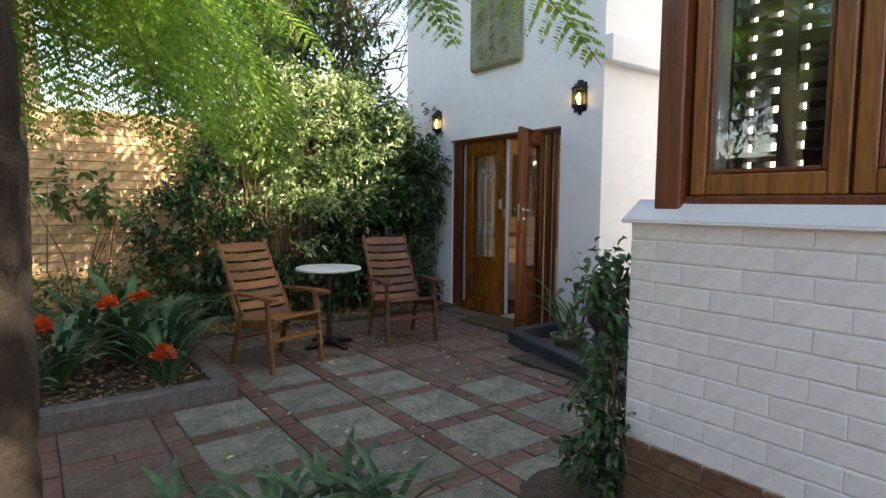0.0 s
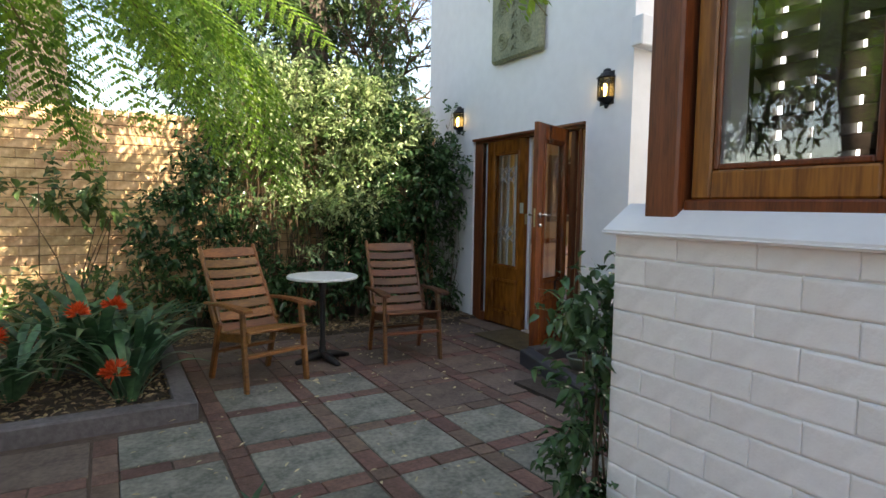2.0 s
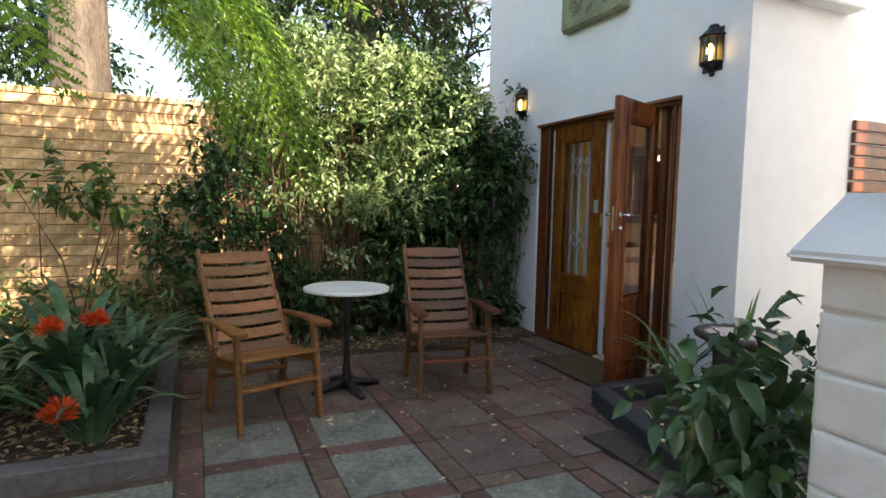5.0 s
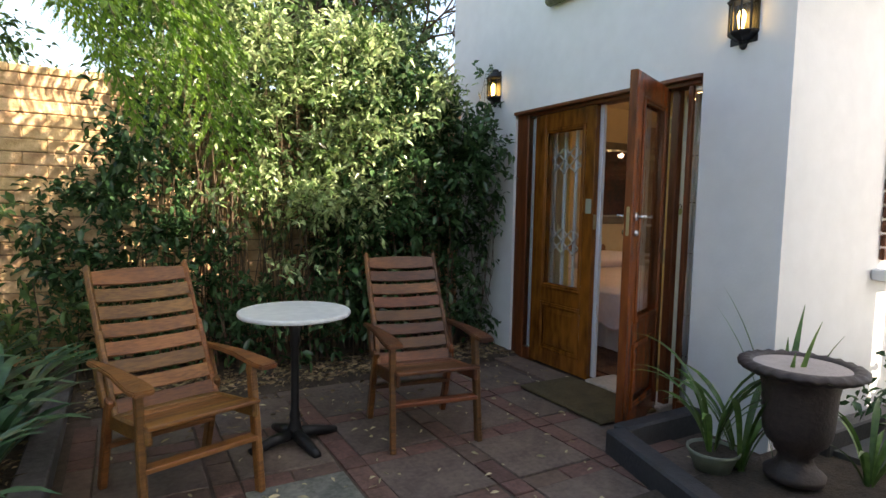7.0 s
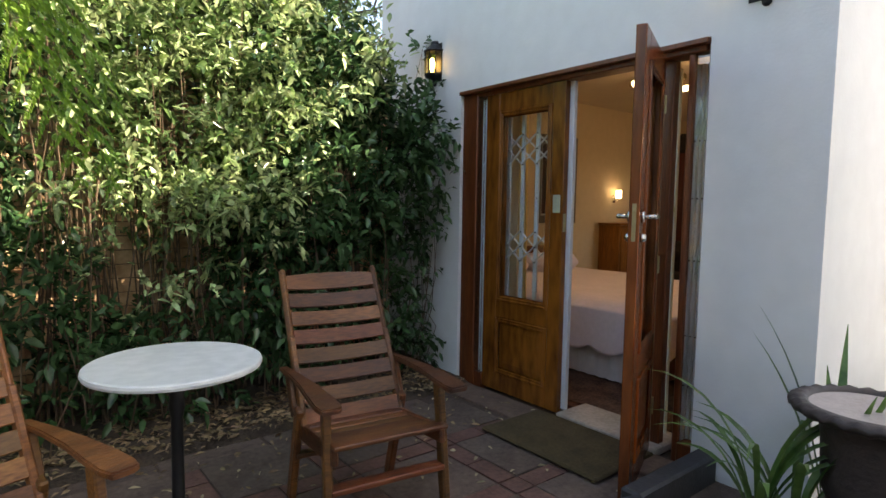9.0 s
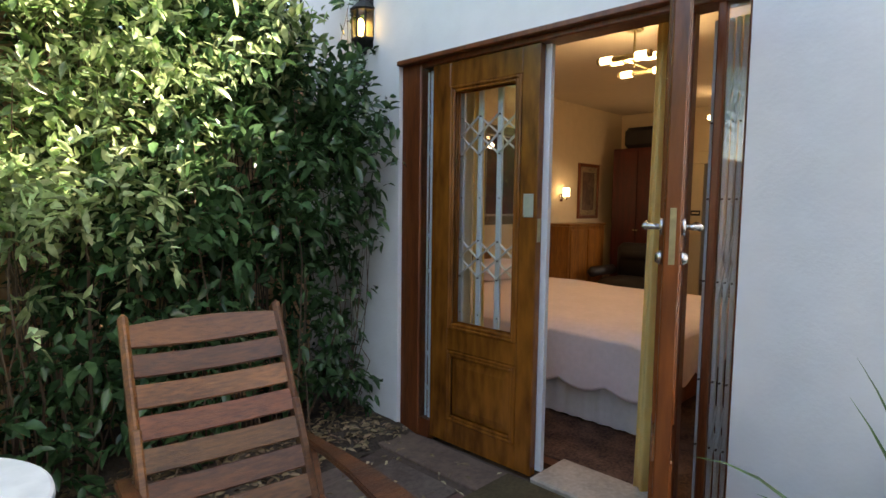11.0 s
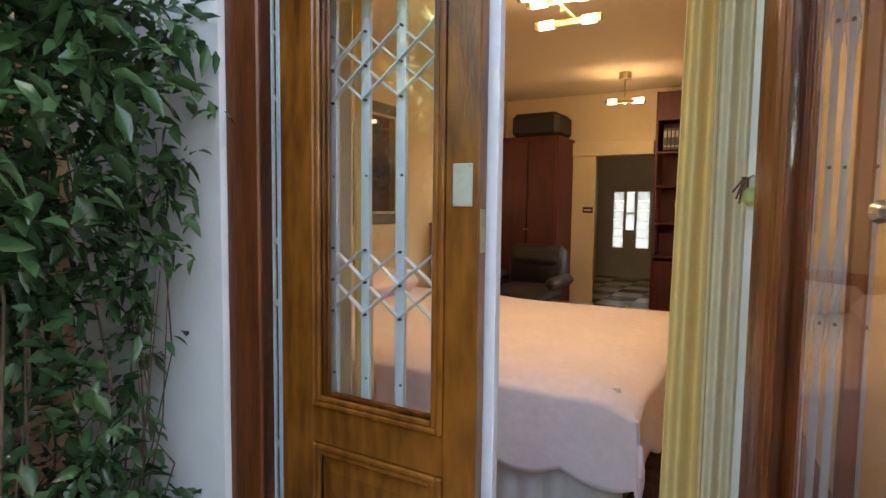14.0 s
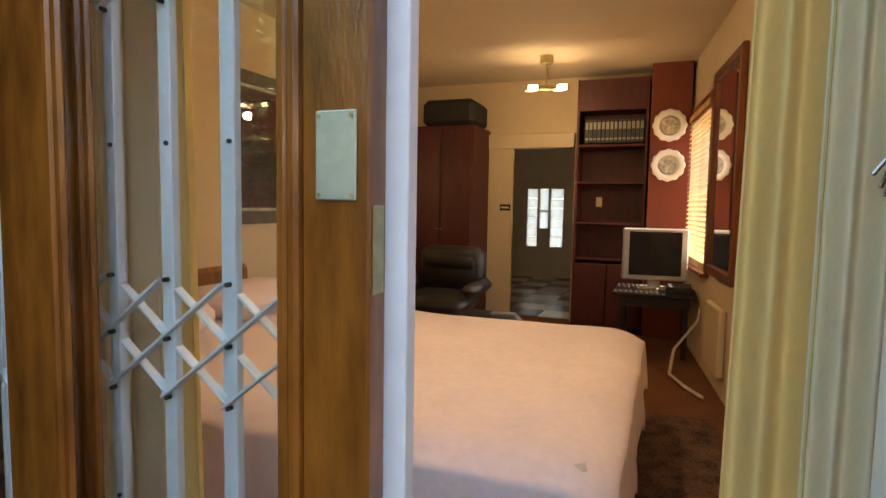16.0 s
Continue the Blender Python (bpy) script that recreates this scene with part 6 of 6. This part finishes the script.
tf_ = thing("bathroom_floor", "chequered glossy bathroom floor tiles", "floor tiles", kind="structure")
for i in range(9):
    for j in range(5):
        x, y = 9.93 + i * 0.40, 4.02 + j * 0.41
        part("tile", boxm(x, x + 0.396, y, y + 0.406, 0.0, 0.010), tile_l if (i + j) % 2 else tile_d, tf_)
block = mat("glass_block", (0.75, 0.80, 0.78), 0.2, 0.1, 12, 0.6, 20, thin=0.8)
gb_ = thing("glass_block_strip", "vertical strips of bright patterned glass blocks", "glass blocks")
for y0, y1, zs in ((5.645, 5.815, 6), (5.195, 5.405, 6)):
    for k in range(zs):
        part("block", boxm(13.52, 13.58, y0, y1, 0.56 + k * 0.168, 0.56 + k * 0.168 + 0.158, 0.006), block, gb_)
for z0, z1 in ((1.195, 1.555), (0.875, 1.155)):
    part("block", boxm(13.54, 13.56, 5.455, 5.595, z0, z1, 0.002), block, gb_)
sn = new("plain_sign")
tagged(sn, "small dark notice on the pale wall beside the opening", "sign")
part("board", boxm(9.735, 9.743, 5.0 + 0.14, 5.0 + 0.26, 1.2, 1.27), black_soft, sn)
part("letter_bar", boxm(9.730, 9.734, 5.155, 5.245, 1.225, 1.245), cream_paint, sn)

# lit neighbour detail at the end of the return wall
nb = thing("window_3", "wooden shuttered window with a white sill in the sunlit return wall", "window", kind="structure")
part("sill", boxm(5.10, 6.3, 2.36, 2.448, 0.90, 0.97, 0.008), sill_paint, nb)
for k in range(11):
    part("slat", boxm(5.18, 6.2, 2.42, 2.447, 1.02 + k * 0.085, 1.09 + k * 0.085, 0.006), wood_dark, nb)


# ---- pieces: paving, bricks ----
def shared_piece(name, me, at, parent, rz=0.0, scl=(1, 1, 1), rx=0.0, ry=0.0):
    o = new(name, me)
    o.parent = parent
    o.matrix_parent_inverse = parent.matrix_world.inverted()
    o.matrix_basis = pose(*at, rx, ry, rz) @ Matrix.Diagonal((*scl, 1))
    return o


def block_mesh(name, lx, ly, lz, bev, material, rough=0.0, seed=0):
    bm = boxm(-lx / 2, lx / 2, -ly / 2, ly / 2, -lz / 2, lz / 2, bev)
    rr = random.Random(seed)
    for v in bm.verts:
        v.co += Vector([(rr.random() - 0.5) * rough for _ in range(3)])
    me = bpy.data.meshes.new(name)
    bm.to_mesh(me)
    bm.free()
    me.materials.append(material)
    return me


slab_brown = mat("reddish_brown_slab", (0.105, 0.072, 0.060), 0.8, 0.25, 5, 0.6, 200, rand=0.15, second=(0.155, 0.115, 0.096))
PX, PY, PP, PQ = 1.045, 2.275, 0.590, 0.578
SLX, SLY, GAP = 0.458, 0.455, 0.010
slabs = [block_mesh("slab", SLX, SLY, 0.05, 0.004, m, 0.004, i) for i, m in enumerate((slab_mat, slab_mat, slab_brown, slab_brown))]
pav = [block_mesh("paver", 0.222, 0.114, 0.05, 0.004, m, 0.004, 9 + i) for i, m in enumerate((paver_mat, paver_mat, paver_brown))]
extra = bmesh.new()
for i in range(-7, 6):
    for j in range(-9, 4):
        x, y = PX + PP * i, PY + PQ * j
        if x < -3.0 or x > 3.95 or y > 4.3 or y < -3.1:
            continue
        if x < 0.9 and y > 2.4:
            continue
        wx = min(SLX, WX - 0.01 - x)
        brownish = not ((i in (0, 1) and j <= 1) or (i == 2 and j <= -1) or (i == -1 and -2 <= j <= 0) or (i == 3 and j <= -2))
        m = slabs[(2 if brownish else 0) + rnd.randint(0, 1)]
        shared_piece("slab", m, (x + wx / 2, y + SLY / 2, -0.022 + 0.005 * rnd.random()), patio, rz=rnd.choice((0, 180)) + rnd.uniform(-0.5, 0.5), scl=(wx / SLX, 1, 1), rx=rnd.uniform(-0.3, 0.3), ry=rnd.uniform(-0.3, 0.3))
        near = 0.2 < x < 3.4 and 0.9 < y < 3.9
        spots = [(x - 0.061, y + 0.113, 90), (x - 0.061, y + 0.340, 90), (x + 0.113, y - 0.061, 0), (x + 0.343, y - 0.061, 0), (x - 0.061, y - 0.061, 0)]
        for k, (a, b, r_) in enumerate(spots):
            if x < 0.9 and b > 2.75:
                continue
            sx = 0.5 if k == 4 else 1.0
            if a + 0.11 > WX:
                continue
            if near:
                shared_piece("paver", rnd.choice(pav), (a, b, -0.024 + 0.006 * rnd.random()), patio, rz=r_ + rnd.uniform(-1.2, 1.2), scl=(sx, 1, 1))
            else:
                box(extra, -0.109 * sx, 0.109 * sx, -0.054, 0.054, -0.025, 0.025, 0.0, pose(a, b, -0.024 + 0.004 * rnd.random(), 0, 0, r_))
# plain slabs close to the hedge and the doors
for i in range(6):
    x0 = 1.0 + i * 0.535
    if x0 + 0.52 < WX:
        shared_piece("slab", slabs[2 + i % 2], (x0 + 0.26, 4.49, -0.023), patio, scl=(0.52 / SLX, 0.2 / SLY, 1))
o = part("paver_rest", extra, paver_mat, patio)
o["kind"] = "stuff"

# painted bricks of the wing, bare ones at its foot
CO = 0.0848
wing = bpy.data.objects["wall_wing"]


def worn_brick_mesh(name, ly, lz, material, seed, depth=0.0075, lump=0.0016):
    """A painted brick face with swollen, uneven edges: a grid cushion that falls off towards its joints."""
    bm = bmesh.new()
    rr = random.Random(seed)
    us_ = [0, 0.005 / ly, 0.013 / ly, 0.35, 0.65, 1 - 0.013 / ly, 1 - 0.005 / ly, 1] if ly > 0.15 else [0, 0.005 / ly, 0.013 / ly, 1 - 0.013 / ly, 1 - 0.005 / ly, 1]
    vs_ = [0, 0.004 / lz, 0.010 / lz, 0.5, 1 - 0.010 / lz, 1 - 0.004 / lz, 1]
    nu, nv = len(us_), len(vs_)
    g = []
    for i in range(nu):
        row = []
        for j in range(nv):
            u, v = us_[i], vs_[j]
            eu, ev = min(u, 1 - u) * ly, min(v, 1 - v) * lz
            edge = 0.6 + 0.4 * min(1.0, eu / 0.005)
            edge = min(edge, 0.1 + 0.9 * ev / 0.004)
            x = -depth * (0.35 + 0.65 * edge) + (rr.random() - 0.5) * lump * (0.4 + edge)
            wob = 0.0026 * (rr.random() - 0.5)
            row.append(bm.verts.new((x, (u - 0.5) * ly + wob, (v - 0.5) * lz + wob * 1.2)))
        g.append(row)
    for i in range(nu - 1):
        for j in range(nv - 1):
            bm.faces.new((g[i][j], g[i][j + 1], g[i + 1][j + 1], g[i + 1][j]))
    rim = [g[i][0] for i in range(nu)] + [g[-1][j] for j in range(1, nv)] + [g[i][-1] for i in range(nu - 2, -1, -1)] + [g[0][j] for j in range(nv - 2, 0, -1)]
    back = [bm.verts.new((0.004, v.co.y, v.co.z)) for v in rim]
    for k in range(len(rim)):
        m_ = (k + 1) % len(rim)
        bm.faces.new((rim[k], rim[m_], back[m_], back[k]))
    bm.faces.new(back)
    bmesh.ops.recalc_face_normals(bm, faces=bm.faces)
    me = bpy.data.meshes.new(name)
    bm.to_mesh(me)
    bm.free()
    for p in me.polygons:
        p.use_smooth = True
    me.materials.append(material)
    return me


wb = [worn_brick_mesh("brick", 0.2300, 0.0835, white_brick, 20 + i) for i in range(5)]
wbh = [worn_brick_mesh("brick", 0.1150, 0.0835, white_brick, 30 + i) for i in range(3)]
rb = [worn_brick_mesh("brick", 0.226, 0.081, raw_brick, 40 + i, 0.011, 0.006) for i in range(3)]
rbh = [worn_brick_mesh("brick", 0.112, 0.081, raw_brick, 50 + i, 0.011, 0.006) for i in range(2)]
for k in range(15):
    z = 1.165 + CO * (0.5 - k) - (0.006 if k == 0 else 0)
    if z < -0.02:
        break
    y = BYC - 0.003
    first = True
    while y > -1.75:
        short = first and k % 2
        ln = (0.116 if short else 0.231) * rnd.uniform(0.97, 1.03)
        raw = z < 0.345 - 0.05 * noise.noise(Vector((y * 2, 0, 0))) - (0.0 if y > -0.2 else 0.06)
        me = (rnd.choice(rbh if short else rb)) if raw else (rnd.choice(wbh if short else wb))
        shared_piece("brick", me, (BXW + 0.0065 + (0.003 if raw else 0) + rnd.uniform(-0.0015, 0.0015), y - ln / 2, z + rnd.uniform(-0.001, 0.001)), wing, scl=(1, ln / (0.116 if short else 0.231), 0.80 if k == 0 else 1), rx=rnd.uniform(-0.5, 0.5))
        y -= ln
        first = False

part("bare_mortar", boxm(BXW + 0.0015, BXW + 0.0042, -2.0, BYC - 0.007, -0.05, 0.292), MATS["fence_mortar"], wing, "bare brown mortar at the foot of the wall")

# garden wall bricks
fence = bpy.data.objects["wall_fence"]
fb = [block_mesh("brick", 0.2885, 0.03, 0.083, 0.005, fence_brick, 0.006, 60 + i) for i in range(4)]
fbh = [block_mesh("brick", 0.138, 0.03, 0.083, 0.005, fence_brick, 0.006, 70 + i) for i in range(2)]
rest = bmesh.new()
count = 0
for k in range(24):
    z = 2.15 - 0.0905 * (k + 0.5)
    x = -2.6 + (0.145 if k % 2 else 0)
    while x < 4.1:
        near = -1.15 < x < 1.5 and z > 0.1
        jit = rnd.uniform(-0.003, 0.003)
        if near and count < 300:
            shared_piece("brick", rnd.choice(fb), (x + 0.145, FY + 0.012 + jit, z), fence, ry=rnd.uniform(-0.4, 0.4))
            count += 1
        else:
            box(rest, x + 0.001, x + 0.289, FY - 0.003 + jit, FY + 0.012, z - 0.0415, z + 0.0415)
        x += 0.29
o = part("brick_rest", rest, fence_brick, fence)
o["kind"] = "stuff"
# coping of stood bricks
cop = bmesh.new()
x = -3.0
while x < 4.1:
    box(cop, x, x + 0.105, FY - 0.01, FY + 0.22, 2.151, 2.205 + 0.006 * rnd.random(), 0.005)
    x += 0.114
o = part("coping", cop, fence_brick, fence, "row of brick on edge coping")
o["kind"] = "stuff"
# red brick pier of the wall by the doors' end is left plain
